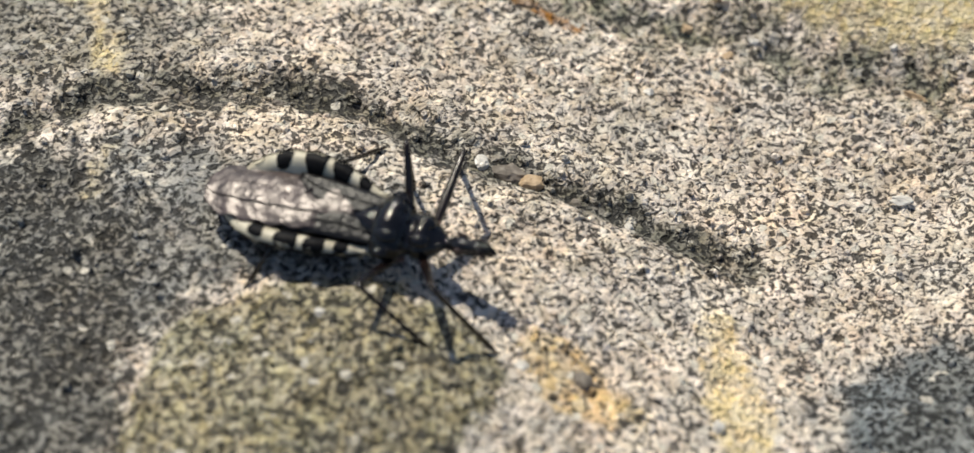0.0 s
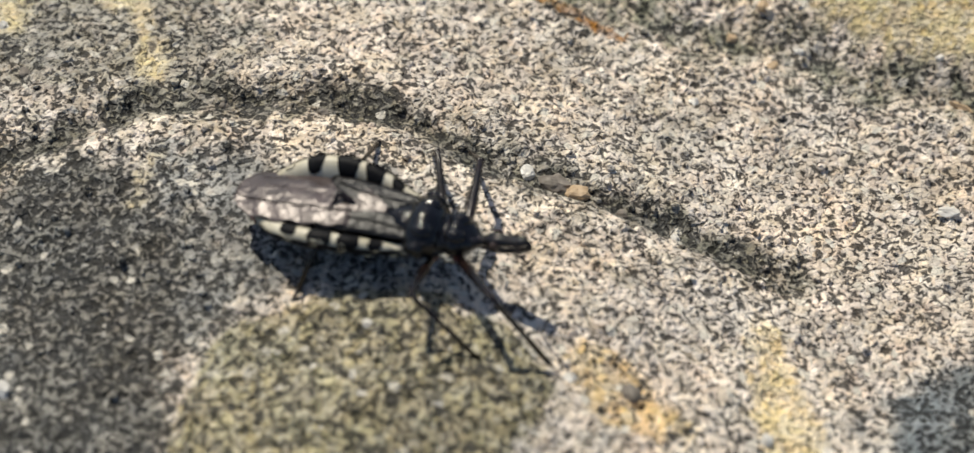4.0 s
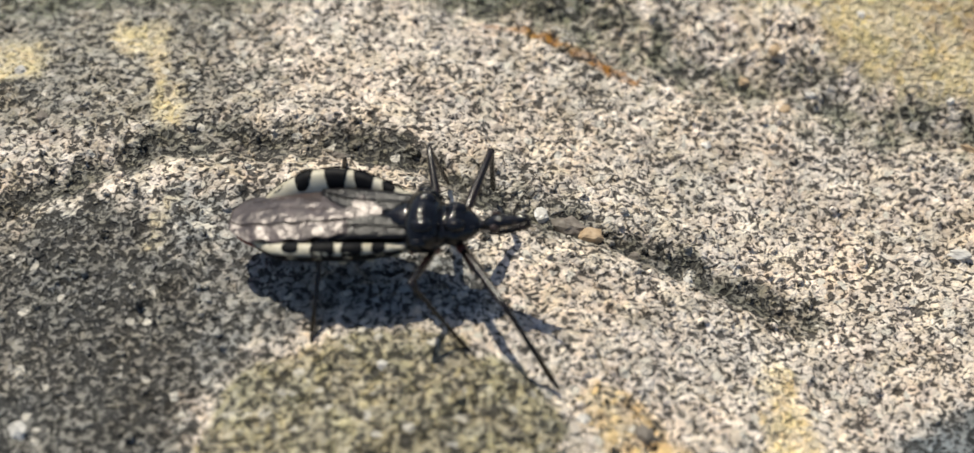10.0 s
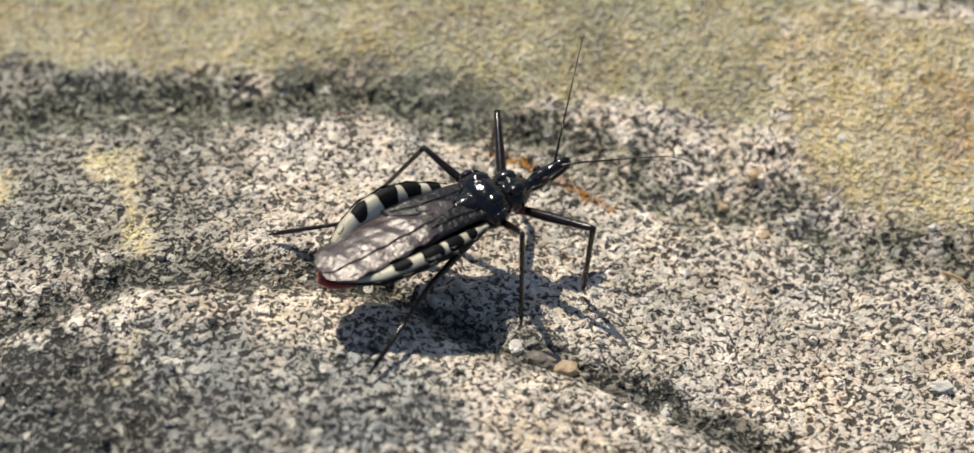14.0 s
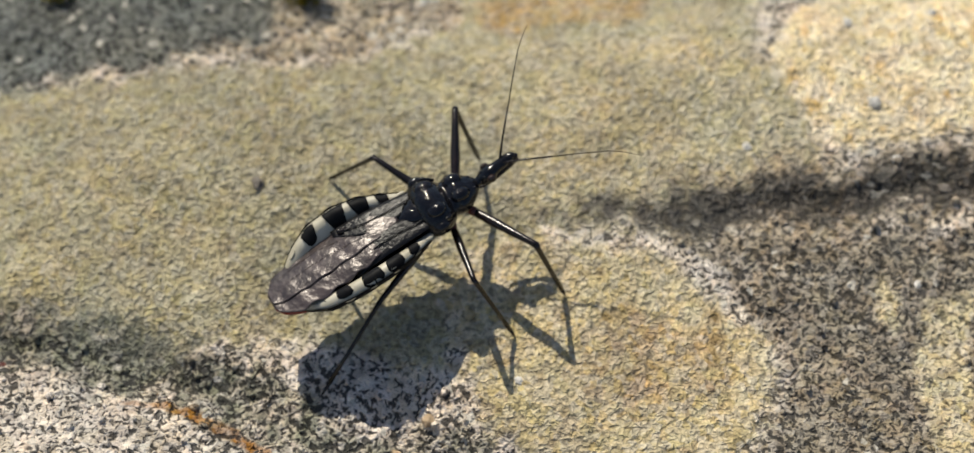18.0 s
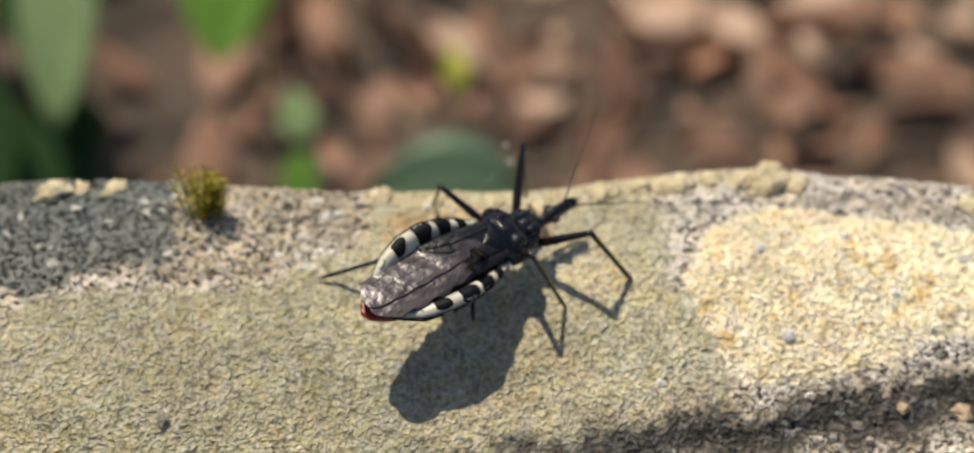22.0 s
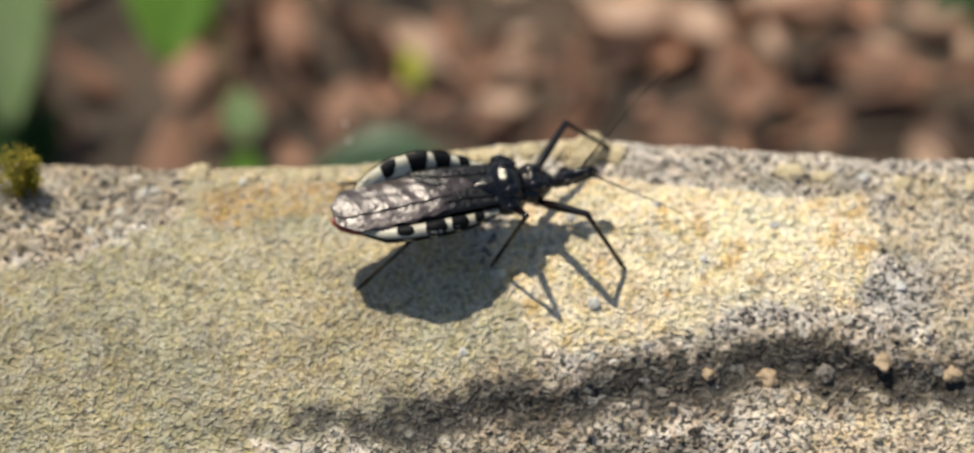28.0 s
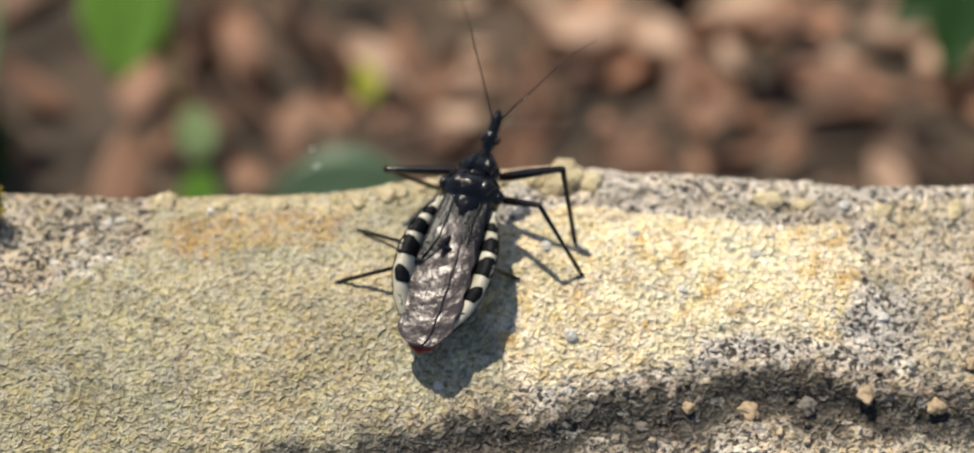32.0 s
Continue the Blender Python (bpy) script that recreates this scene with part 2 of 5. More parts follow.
CRUMB = noisy(material("yellow_crumb", (0.6, 0.47, 0.27), 0.7), (0.44, 0.35, 0.2), (0.74, 0.62, 0.4), 800, detail=6, bump=0.9, depth=0.0004)
SILK = material("silk", (0.8, 0.8, 0.8), 0.3)
DROP = material("droplet", (0.9, 0.9, 0.9), 0.1)


# ---------------------------------------------------------------- numpy noise, millimetres
def hash2(i, j, seed):
    h = (i.astype(np.int64) * 374761393 + j.astype(np.int64) * 668265263 + seed * 982451653) & 0xFFFFFFFF
    h = ((h ^ (h >> 13)) * 1274126177) & 0xFFFFFFFF
    return ((h ^ (h >> 16)) & 0xFFFFFF) / float(0xFFFFFF)


def vnoise(x, y, seed):
    i, j = np.floor(x), np.floor(y)
    u, v = x - i, y - j
    u, v = u * u * (3 - 2 * u), v * v * (3 - 2 * v)
    a, b = hash2(i, j, seed), hash2(i + 1, j, seed)
    c, d = hash2(i, j + 1, seed), hash2(i + 1, j + 1, seed)
    return (a + (b - a) * u) * (1 - v) + (c + (d - c) * u) * v


def fbm(x, y, size, seed, octaves=4):
    out, amp, tot = 0.0, 1.0, 0.0
    for k in range(octaves):
        out = out + amp * vnoise(x / size + 17.3 * k, y / size - 9.1 * k, seed + k)
        tot, amp, size = tot + amp, amp * 0.5, size * 0.5
    return out / tot - 0.5


def cells(x, y, size, seed):
    """Distance to the nearest of jittered points, in cells, and that point's random number."""
    x, y = x / size, y / size
    i, j = np.floor(x), np.floor(y)
    best, who = np.full(x.shape, 9.0), np.zeros(x.shape)
    for a in (-1, 0, 1):
        for b in (-1, 0, 1):
            px, py = i + a + hash2(i + a, j + b, seed), j + b + hash2(i + a, j + b, seed + 5)
            d = (px - x) ** 2 + (py - y) ** 2
            near = d < best
            best = np.where(near, d, best)
            who = np.where(near, hash2(i + a, j + b, seed + 11), who)
    return np.sqrt(best), who


def smooth(e0, e1, v):
    s = np.clip((v - e0) / (e1 - e0), 0, 1)
    return s * s * (3 - 2 * s)


def to_line(x, y, line):
    best = np.full(np.shape(x), 1e9)
    for (ax, ay), (bx, by) in zip(line[:-1], line[1:]):
        dx, dy = bx - ax, by - ay
        s = np.clip(((x - ax) * dx + (y - ay) * dy) / (dx * dx + dy * dy), 0, 1)
        best = np.minimum(best, np.hypot(x - ax - s * dx, y - ay - s * dy))
    return best


def inside(x, y, ring):
    """Signed distance to a closed outline, positive inside."""
    odd = np.zeros(np.shape(x), bool)
    ring = list(ring) + [ring[0]]
    for (ax, ay), (bx, by) in zip(ring[:-1], ring[1:]):
        if ay != by:
            odd ^= ((ay > y) != (by > y)) & (x < (bx - ax) * (y - ay) / (by - ay) + ax)
    d = to_line(x, y, ring)
    return np.where(odd, d, -d)


# ---------------------------------------------------------------- the stone's form, millimetres
SWELLS = [(-24, -22, -1.51), (2, -22, 3.75), (28, -22, -2.36), (54, -22, 0.27), (80, -22, -0.26), (-24, 2, 2.64), (2, 2, -0.63), (28, 2, -3.88), (54, 2, -1.02), (80, 2, -2.81), (-24, 26, -3.27), (2, 26, -1.17), (28, 26, 0.52), (54, 26, 0.93), (80, 26, -0.27), (-24, 48, 0.63), (2, 48, 4.18), (28, 48, -0.14), (54, 48, 0.98), (80, 48, 2.91)]


RISES = [(6, 18, -0.54), (20, 18, -0.3), (34, 18, 0.97), (62, 18, -1.19), (76, 18, -0.2), (-8, 30, 0.28), (6, 30, 0.86), (20, 30, 0.76), (34, 30, 0.48), (48, 30, -0.56), (62, 30, -0.69), (76, 30, 0.3), (6, 42, 0.43), (20, 42, 0.66), (34, 42, 0.98), (48, 42, 1.74), (62, 42, 1.18), (76, 42, 0.56), (90, 42, 0.14), (-8, 54, -0.41), (6, 54, -1.4), (20, 54, -1.12), (48, 54, -0.66), (62, 54, -1.7), (76, 54, -0.58)]


def swell(x, y):
    """The broad rise and fall of the stone's top, with the low ridge before its back edge."""
    z = 0.0
    for cx, cy, h in RISES:
        z = z + h * np.exp(-((x - cx) ** 2 + (y - cy) ** 2) / 180.0)
    for cx, cy, h in SWELLS:
        z = z + h * np.exp(-((x - cx) ** 2 + (y - cy) ** 2) / 578.0)
    return z


def brink(x):
    """Where the top begins to turn down at the back."""
    return 50.9 + np.interp(x, (0, 10, 20, 30, 40, 50, 60, 70, 80, 90), (1.2, 1.4, 0.8, -0.3, -0.8, -0.2, 0.9, 0.9, 0.3, 0.0)) - 4.2 * smooth(56, 84, x) + 0.7 * np.exp(-((x - 52) / 7.0) ** 2)


GROOVE_LOW = [(-45, -12), (-28.3, -3.6), (-20.9, -0.1), (-15.8, 0.8), (-8.1, 0.4), (-1.3, -1.7), (2.1, -3.8), (9.7, -6.3), (13.9, -8), (18.1, -9.6), (24, -12)]
GROOVE_HIGH = [(-45, 15), (-34.3, 17.3), (-25.4, 19.2), (-16.2, 19.3), (-8.8, 20), (-2.3, 18.9), (5, 17.3), (9.5, 15.1), (14.8, 12), (22.4, 9.5), (29, 6.8), (35.9, 4.9), (50, 1.5)]
CRACK = [(27.6, 28.4), (33.9, 27.5), (40.8, 27.5), (47.6, 28), (56.9, 29.3), (64.7, 30.3), (72, 30.6), (81.9, 29.2), (95, 26.5), (120, 22)]
MOUND = [(-16.5, -26.3), (-15.5, -23.7), (-13.6, -21), (-9.7, -18.4), (-4.5, -17.4), (1.1, -18.1), (5.1, -20.4), (7, -24.3), (4.8, -32), (-6.7, -36), (-17.1, -32)]
OVAL = [(26.2, 22.5), (28.2, 24.7), (33.3, 25.4), (39.8, 24.8), (45.4, 21.3), (48.5, 16.6), (48.5, 12.3), (46.3, 8.2), (40.8, 6.5), (34.3, 8.5), (28.6, 10.4), (26.6, 14.9)]
OVAL_CORE = [(32.7, 17), (38.4, 20.2), (44.9, 16.6), (45.9, 12.9), (39.9, 10.6), (33.3, 12.5)]
BRIGHT = [(51.9, 45), (54.9, 47.1), (58.5, 49.1), (65.6, 47.7), (72.3, 45.4), (79.3, 44.8), (79.6, 40.1), (78, 34), (72.5, 34.3), (70, 36.4), (67.1, 34.8), (66.1, 33), (59.8, 33.2), (54, 32.8), (52.8, 35.2), (50.5, 39.8)]
OLIVE = [(-40, 24), (-19.7, 22.9), (-13.5, 23), (-0.9, 20.4), (4.7, 18), (9.3, 18.6), (18, 18.3), (25, 16.1), (27.1, 24), (33.3, 25.9), (40, 26.1), (46, 25.4), (50, 28.5), (54, 31), (52.9, 35.3), (49.8, 41.6), (50, 54.4), (28, 54.3), (27, 46.8), (20.1, 43.4), (13.5, 42.6), (4, 42.3), (-40, 41)]
GRIT_BACK = [(-45, 60), (-45, 43), (-0.4, 43.5), (13.5, 42.9), (20, 43.7), (27.1, 47.4), (27.7, 51), (19.9, 61.2)]
BLUE_BACK = [(-45, 60), (-45, 42), (-0.3, 42.2), (4.3, 42.4), (12, 45.3), (12.2, 55.7), (9.7, 61.6)]
ORANGE_BACK = [(28.5, 50.3), (37.1, 50.3), (41.7, 48.6), (41.7, 45), (36.1, 45), (29.1, 45.6)]
GREY_SIDE = [(80.6, 47.4), (130, 47), (130, 20), (82, 27.9), (82.9, 36.9), (79.6, 40.1)]
GREY_LOW = [(43.3, 25.6), (49.7, 26.6), (58.1, 27.2), (67.2, 24.7), (70.1, 5.3), (80, -60), (50, -20), (48.1, 8.4), (49, 14.2), (46.7, 22)]
GREY_EDGE = [(57.7, 50.5), (62.6, 50.8), (79.7, 48), (79.3, 45.6), (72.3, 45.8), (65.6, 48.3)]
DARK_LOW = [(-45, -10), (-28.2, -4.7), (-21.8, -4.6), (-17.4, -6.5), (-15, -11), (-9, -16), (-11.7, -18.3), (-15.5, -22.7), (-17.5, -29.4), (-26, -60), (-60, -60)]
DARK_MID_SHADOW = [(-20, -4), (-8, -5), (1, -9), (5, -13.5), (2, -17), (-5, -16.5), (-10, -17.5), (-16, -21)]
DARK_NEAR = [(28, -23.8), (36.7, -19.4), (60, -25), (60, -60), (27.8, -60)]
ORANGE_NEAR = [(8.4, -22.1), (11.5, -21.2), (14.1, -24.4), (16.5, -27.6), (12.7, -28.6), (8.9, -26.1)]
YELLOW_NEAR = [(21.1, -16.7), (22.9, -17.6), (24.7, -24.1), (24.6, -30), (20.6, -30), (20.3, -23.5)]
YELLOW_BITS = [[(-20.5, -5.4), (-19.1, -5.4), (-19, -9.8), (-20.3, -9.4)],
               [(-24.9, 14.1), (-20.9, 14.8), (-18.9, 2.1), (-20.7, 1.5), (-21.4, 10.9), (-24.6, 11.6)],
               [(-36, 11.6), (-29.2, 11.9), (-29.2, 8.1), (-31.6, 6.5), (-36, 6.2)],
               [(56.7, 22.9), (58.3, 20.9), (57.5, 17.8), (55.9, 19.8)],
               [(60.5, 20.8), (63.6, 21.7), (62.1, 8), (58.9, 7), (59.4, 16.8)]]
RUST_LINE = [(2.7, 14.3), (6.6, 13.3), (8.8, 12), (13.8, 9.7)]
RUST_BACK = [(87.6, 40.1), (91, 40.7), (90.6, 38.4), (87.9, 38.7)]


def stone_fields(x, y):
    """Height of the top in millimetres, colour and amount of dark specks."""
    wx = x + 2.4 * fbm(x, y, 5.0, 3) + 0.9 * fbm(x, y, 1.3, 4)
    wy = y + 2.4 * fbm(x, y, 5.0, 8) + 0.9 * fbm(x, y, 1.3, 9)
    g_low, g_high, crack = to_line(wx, wy, GROOVE_LOW), to_line(wx, wy, GROOVE_HIGH), to_line(wx, wy, CRACK)
    rgb = np.empty(np.shape(x) + (3,))
    rgb[:] = (0.66, 0.565, 0.465)
    dark = np.full(np.shape(x), 0.15)
    grit = np.full(np.shape(x), 1.0)

    ragged = 0.8 * fbm(x, y, 2.6, 201, 2) + 1.2 * fbm(x, y, 0.8, 207, 3)

    def lay(amount, colour, specks, rough=None):
        nonlocal rgb, dark, grit
        amount = np.clip(amount, 0, 1)
        amount = smooth(0.12, 0.88, amount + 1.5 * ragged * np.sqrt(amount * (1 - amount)))
        rgb = rgb + (np.array(colour) - rgb) * amount[..., None]
        dark = dark + (specks - dark) * amount
        if rough is not None:
            grit = grit + (rough - grit) * amount

    def zone(ring, soft=0.8):
        return smooth(-soft, soft, inside(wx, wy, ring))

    lay(smooth(-0.25, 0.25, fbm(x, y, 22, 31)) * 0.4, (0.48, 0.41, 0.325), 0.14)
    lay(smooth(-6, -20, x) * smooth(-6, 6, y) * 0.85, (0.3, 0.275, 0.225), 0.22)
    lay(zone(OLIVE, 2.2), (0.46, 0.395, 0.245), 0.0, 0.45)
    lay(zone(OLIVE, 1.2) * smooth(48, 14, x) * 0.75, (0.38, 0.33, 0.2), 0.02)
    lay(zone(DARK_LOW, 4), (0.21, 0.2, 0.175), 0.38)
    # darker stone here, with the bug's early shadow painted into the colour
    lay(zone(DARK_MID_SHADOW, 3) * 0.75, (0.29, 0.285, 0.265), 0.24)
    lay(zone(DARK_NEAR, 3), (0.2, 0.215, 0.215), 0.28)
    lay(zone(GREY_LOW, 2.0), (0.3, 0.245, 0.175), 0.2, 0.9)
    lay(smooth(66, 74, wx) * (1 - smooth(27, 31, wy)), (0.68, 0.55, 0.385), 0.08, 0.8)
    lay(zone(GREY_SIDE, 1.6), (0.56, 0.455, 0.315), 0.09, 0.75)
    lay(zone(GRIT_BACK, 1.2), (0.43, 0.35, 0.25), 0.16, 1.1)
    lay(zone(BLUE_BACK, 2.0), (0.15, 0.155, 0.135), 0.2, 1.0)
    lay(zone(MOUND, 0.9), (0.38, 0.33, 0.21), 0.28)
    lay(zone(OVAL, 1.7), (0.56, 0.46, 0.27), 0.03, 0.46)
    lay(zone(OVAL_CORE, 3) * 0.55, (0.46, 0.33, 0.18), 0.05)
    lay(zone(BRIGHT, 1.0), (0.88, 0.71, 0.44), 0.0, 0.42)
    lay(zone(BRIGHT, 0.7) * smooth(-0.02, 0.2, fbm(x, y, 1.3, 171, 3)) * 0.55, (0.66, 0.45, 0.2), 0.03)
    lay(zone(OVAL, 0.7) * smooth(0.0, 0.2, fbm(x, y, 1.6, 173, 3)) * 0.5, (0.36, 0.27, 0.14), 0.05)
    lay(zone(GREY_EDGE, 1.0) * 0.65, (0.37, 0.31, 0.23), 0.06, 0.7)
    lay(zone(ORANGE_BACK, 1.0) * 0.8, (0.45, 0.32, 0.16), 0.02)
    lay(zone(ORANGE_NEAR, 0.7) * 0.9, (0.62, 0.47, 0.27), 0.1)
    lay(zone(YELLOW_NEAR, 1.3) * 0.9, (0.72, 0.57, 0.33), 0.02, 0.7)
    for ring in YELLOW_BITS:
        lay(zone(ring, 1.1) * 0.85, (0.6, 0.495, 0.3), 0.05, 0.7)
    # lighter band on the brink: sun catching the edge, put into the colour
    back_rim_light = smooth(brink(x) - 1.5, brink(x) + 0.3, wy) * (1 - smooth(56, 64, x)) * smooth(24, 30, x)
    lay(back_rim_light * 0.7, (0.52, 0.43, 0.26), 0.0, 0.5)
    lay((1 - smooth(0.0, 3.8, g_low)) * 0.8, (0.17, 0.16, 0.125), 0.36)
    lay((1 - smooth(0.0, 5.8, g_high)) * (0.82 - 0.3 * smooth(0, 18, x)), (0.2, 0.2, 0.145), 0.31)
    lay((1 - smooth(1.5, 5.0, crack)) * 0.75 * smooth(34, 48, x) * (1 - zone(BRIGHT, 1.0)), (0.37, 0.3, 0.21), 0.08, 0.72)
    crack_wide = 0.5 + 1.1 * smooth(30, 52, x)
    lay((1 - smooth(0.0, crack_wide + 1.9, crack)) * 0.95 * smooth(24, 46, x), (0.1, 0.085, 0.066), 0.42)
    lay((1 - smooth(0.25, 0.7, to_line(wx, wy, RUST_LINE))) * 0.7, (0.3, 0.15, 0.04), 0.1)
    lay(zone(RUST_BACK, 0.6) * 0.7, (0.34, 0.17, 0.06), 0.1)
    # stains and paler, warmer or greyer patches
    tone = 1 + 0.4 * fbm(x, y, 7, 141, 3) + 0.35 * fbm(x, y, 1.9, 147, 3)
    warm = 0.3 * fbm(x, y, 4.5, 151, 3)
    rgb = rgb * tone[..., None] * np.stack([1 + 0.5 * warm, np.ones_like(warm), 1 - 0.6 * warm], -1)
    dark = dark + 0.12 * smooth(0.65, 1.0, grit) * smooth(0.06, 0.24, fbm(x, y, 2.7, 157, 3))
    crevice = (1 - smooth(0.0, 0.035, np.abs(fbm(0.6 * x + 0.25 * y, y, 1.5, 163, 3)))) * smooth(-0.12, 0.1, fbm(x, y, 3, 167, 2))
    # small shadows in the crevices, painted as extra dark
    dark = dark + 0.16 * crevice * grit
    rgb = np.clip(rgb, 0.01, 0.9)
    # form
    z = swell(x, y)
    z = z + 1.1 * fbm(x, y, 14, 41, 3) + 0.7 * fbm(x, y, 3.2, 47, 3) * (0.4 + 0.6 * grit)
    z = z - 1.0 * np.exp(-(g_low / 1.5) ** 2) - 1.3 * np.exp(-(g_high / 2.2) ** 2) - 0.8 * np.exp(-(crack / 1.0) ** 2) * smooth(30, 50, x) - 0.14 * crevice * grit
    z = z + 0.5 * smooth(-0.4, 1.4, inside(wx, wy, MOUND)) + 0.3 * smooth(-0.3, 0.8, inside(wx, wy, BRIGHT)) + 0.25 * smooth(-0.3, 0.6, inside(wx, wy, OVAL))
    f1, who = cells(x + 0.3 * fbm(x, y, 0.7, 61, 2), y + 0.3 * fbm(x, y, 0.7, 66, 2), 0.62, 71)
    z = z + (0.42 + 0.58 * grit) * (0.12 * np.clip(1 - f1 * f1 * 1.9, -0.8, 1) * (0.3 + who) + 0.40 * fbm(x, y, 1.0, 77, 3))
    # thin broken cracks
    vein = np.abs(fbm(x, y, 9, 121, 4)) + 0.03 * smooth(0.02, -0.1, fbm(x, y, 16, 127, 2))
    split = 1 - smooth(0.004, 0.014, vein)
    z = z - 0.12 * split
    dark = dark + 0.08 * split
    b1, bw = cells(x, y, 1.7, 91)
    z = z + grit * np.where(bw > 0.8, 0.35 * np.clip(1 - (b1 / 0.33) ** 2, 0, 1), 0)
    return z, rgb, np.clip(dark, 0, 1), grit


def top(x, y):
    """Height of the stone's broad form, on which feet stand."""
    return float(swell(x, y))


def spread(stops):
    """Grid lines from stops of (from, to, step)."""
    out = [np.arange(a, b, s) for a, b, s in stops]
    return np.concatenate(out + [[stops[-1][1]]])


def build_stone():
    back, r = 51.0, 4.0
    u = spread([(-85, -45, 2.0), (-45, -37, 0.6), (-37, 96, 0.22), (96, 106, 0.6), (106, 150, 2.0)])
    v = spread([(-82, -42, 2.0), (-42, -32, 0.6), (-32, 58.5, 0.22), (58.5, 70, 1.0), (70, 200, 6.0)])
    U, V = np.meshgrid(u, v)
    lift = brink(U) - back
    over = np.maximum(V - back, 0)
    turn = np.minimum(over / r, math.pi / 2)
    x = U
    y = np.minimum(V, back) + lift * smooth(20, back, V) + r * np.sin(turn)
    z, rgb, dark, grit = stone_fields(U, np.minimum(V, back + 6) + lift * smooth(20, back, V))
    drop = r * (1 - np.cos(turn)) + np.maximum(over - r * math.pi / 2, 0)
    wall = smooth(3, 12, over)
    y = y + wall * 2.5 * fbm(U, V, 9, 13)
    # sides and front fall away outside the view
    side = np.maximum(np.maximum(-70 - U, U - 135), np.maximum(-66 - V, 0))
    drop = drop + np.maximum(side, 0) ** 1.9 * 0.75
    z = np.maximum(z * (1 - wall) - drop, -152)
    nv, nu = U.shape
    co = np.stack([x, y, z], -1).reshape(-1, 3) * MM
    idx = np.arange(nv * nu).reshape(nv, nu)
    quads = np.stack([idx[:-1, :-1], idx[:-1, 1:], idx[1:, 1:], idx[1:, :-1]], -1).reshape(-1, 4)
    me = bpy.data.meshes.new("stone_block")
    me.vertices.add(len(co))
    me.vertices.foreach_set("co", co.ravel())
    me.loops.add(quads.size)
    me.loops.foreach_set("vertex_index", quads.ravel().astype(np.int32))
    me.polygons.add(len(quads))
    me.polygons.foreach_set("loop_start", np.arange(0, quads.size, 4, dtype=np.int32))
    me.update(calc_edges=True)
    me.polygons.foreach_set("use_smooth", np.ones(len(quads), bool))
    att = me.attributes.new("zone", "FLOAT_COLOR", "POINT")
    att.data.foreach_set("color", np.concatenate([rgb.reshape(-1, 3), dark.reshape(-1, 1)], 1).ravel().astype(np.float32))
    me.attributes.new("grit", "FLOAT", "POINT").data.foreach_set("value", grit.ravel().astype(np.float32))
    me.materials.append(STONE)
    me.validate()
    ob = new("stone_block", me)
    return tagged(ob, "weathered gritty sandstone block with yellow lichen and dark grooves", "stone", kind="structure")


stone = build_stone()


# ---------------------------------------------------------------- mesh helpers
def part(name, bm, mat, parent=None, label="", smooth_faces=True):
    me = bpy.data.meshes.new(name)
    bmesh.ops.recalc_face_normals(bm, faces=bm.faces)
    bm.to_mesh(me)
    bm.free()
    me.materials.append(mat)
    if smooth_faces:
        me.polygons.foreach_set("use_smooth", [True] * len(me.polygons))
    ob = new(name, me)
    ob.parent = parent
    if label:
        ob["label"] = label
    return ob


def ring_skin(bm, rings, close=True):
    """Skins rows of vertices that are closed loops of equal count."""
    rows = [[bm.verts.new(p) for p in ring] for ring in rings]
    n = len(rows[0])
    for a, b in zip(rows[:-1], rows[1:]):
        for i in range(n):
            bm.faces.new((a[i], a[(i + 1) % n], b[(i + 1) % n], b[i]))
    if close:
        bm.faces.new(rows[0][::-1])
        bm.faces.new(rows[-1])
    return bm


def loft(sections, count=20, power=1.0):
    """Rounded body along x: sections of x, centre z, half width, height above, depth below, in millimetres."""
    bm = bmesh.new()
    rings = []
    for x, zc, hw, up, down in sections:
        ring = []
        for k in range(count):
            a = 2 * math.pi * k / count
            c, s = math.cos(a), math.sin(a)
            c, s = math.copysign(abs(c) ** power, c), math.copysign(abs(s) ** power, s)
            ring.append((x * MM, hw * c * MM, (zc + (up if s > 0 else down) * s) * MM))
        rings.append(ring)
    return ring_skin(bm, rings)


def finer(sections, steps=4):
    """Sections with smooth in-between ones."""
    s = np.array(sections, float)
    t = np.arange(len(s))
    tt = np.linspace(0, len(s) - 1, (len(s) - 1) * steps + 1)
    out = []
    for v in tt:
        i = min(int(v), len(s) - 2)
        f = v - i
        p0, p1, p2, p3 = s[max(i - 1, 0)], s[i], s[i + 1], s[min(i + 2, len(s) - 1)]
        q = 0.5 * (2 * p1 + (p2 - p0) * f + (2 * p0 - 5 * p1 + 4 * p2 - p3) * f * f + (3 * p1 - p0 - 3 * p2 + p3) * f ** 3)
        q[2:] = np.maximum(q[2:], 0.02)
        q[0] = p1[0] + (p2[0] - p1[0]) * f
        out.append(tuple(q))
    return out


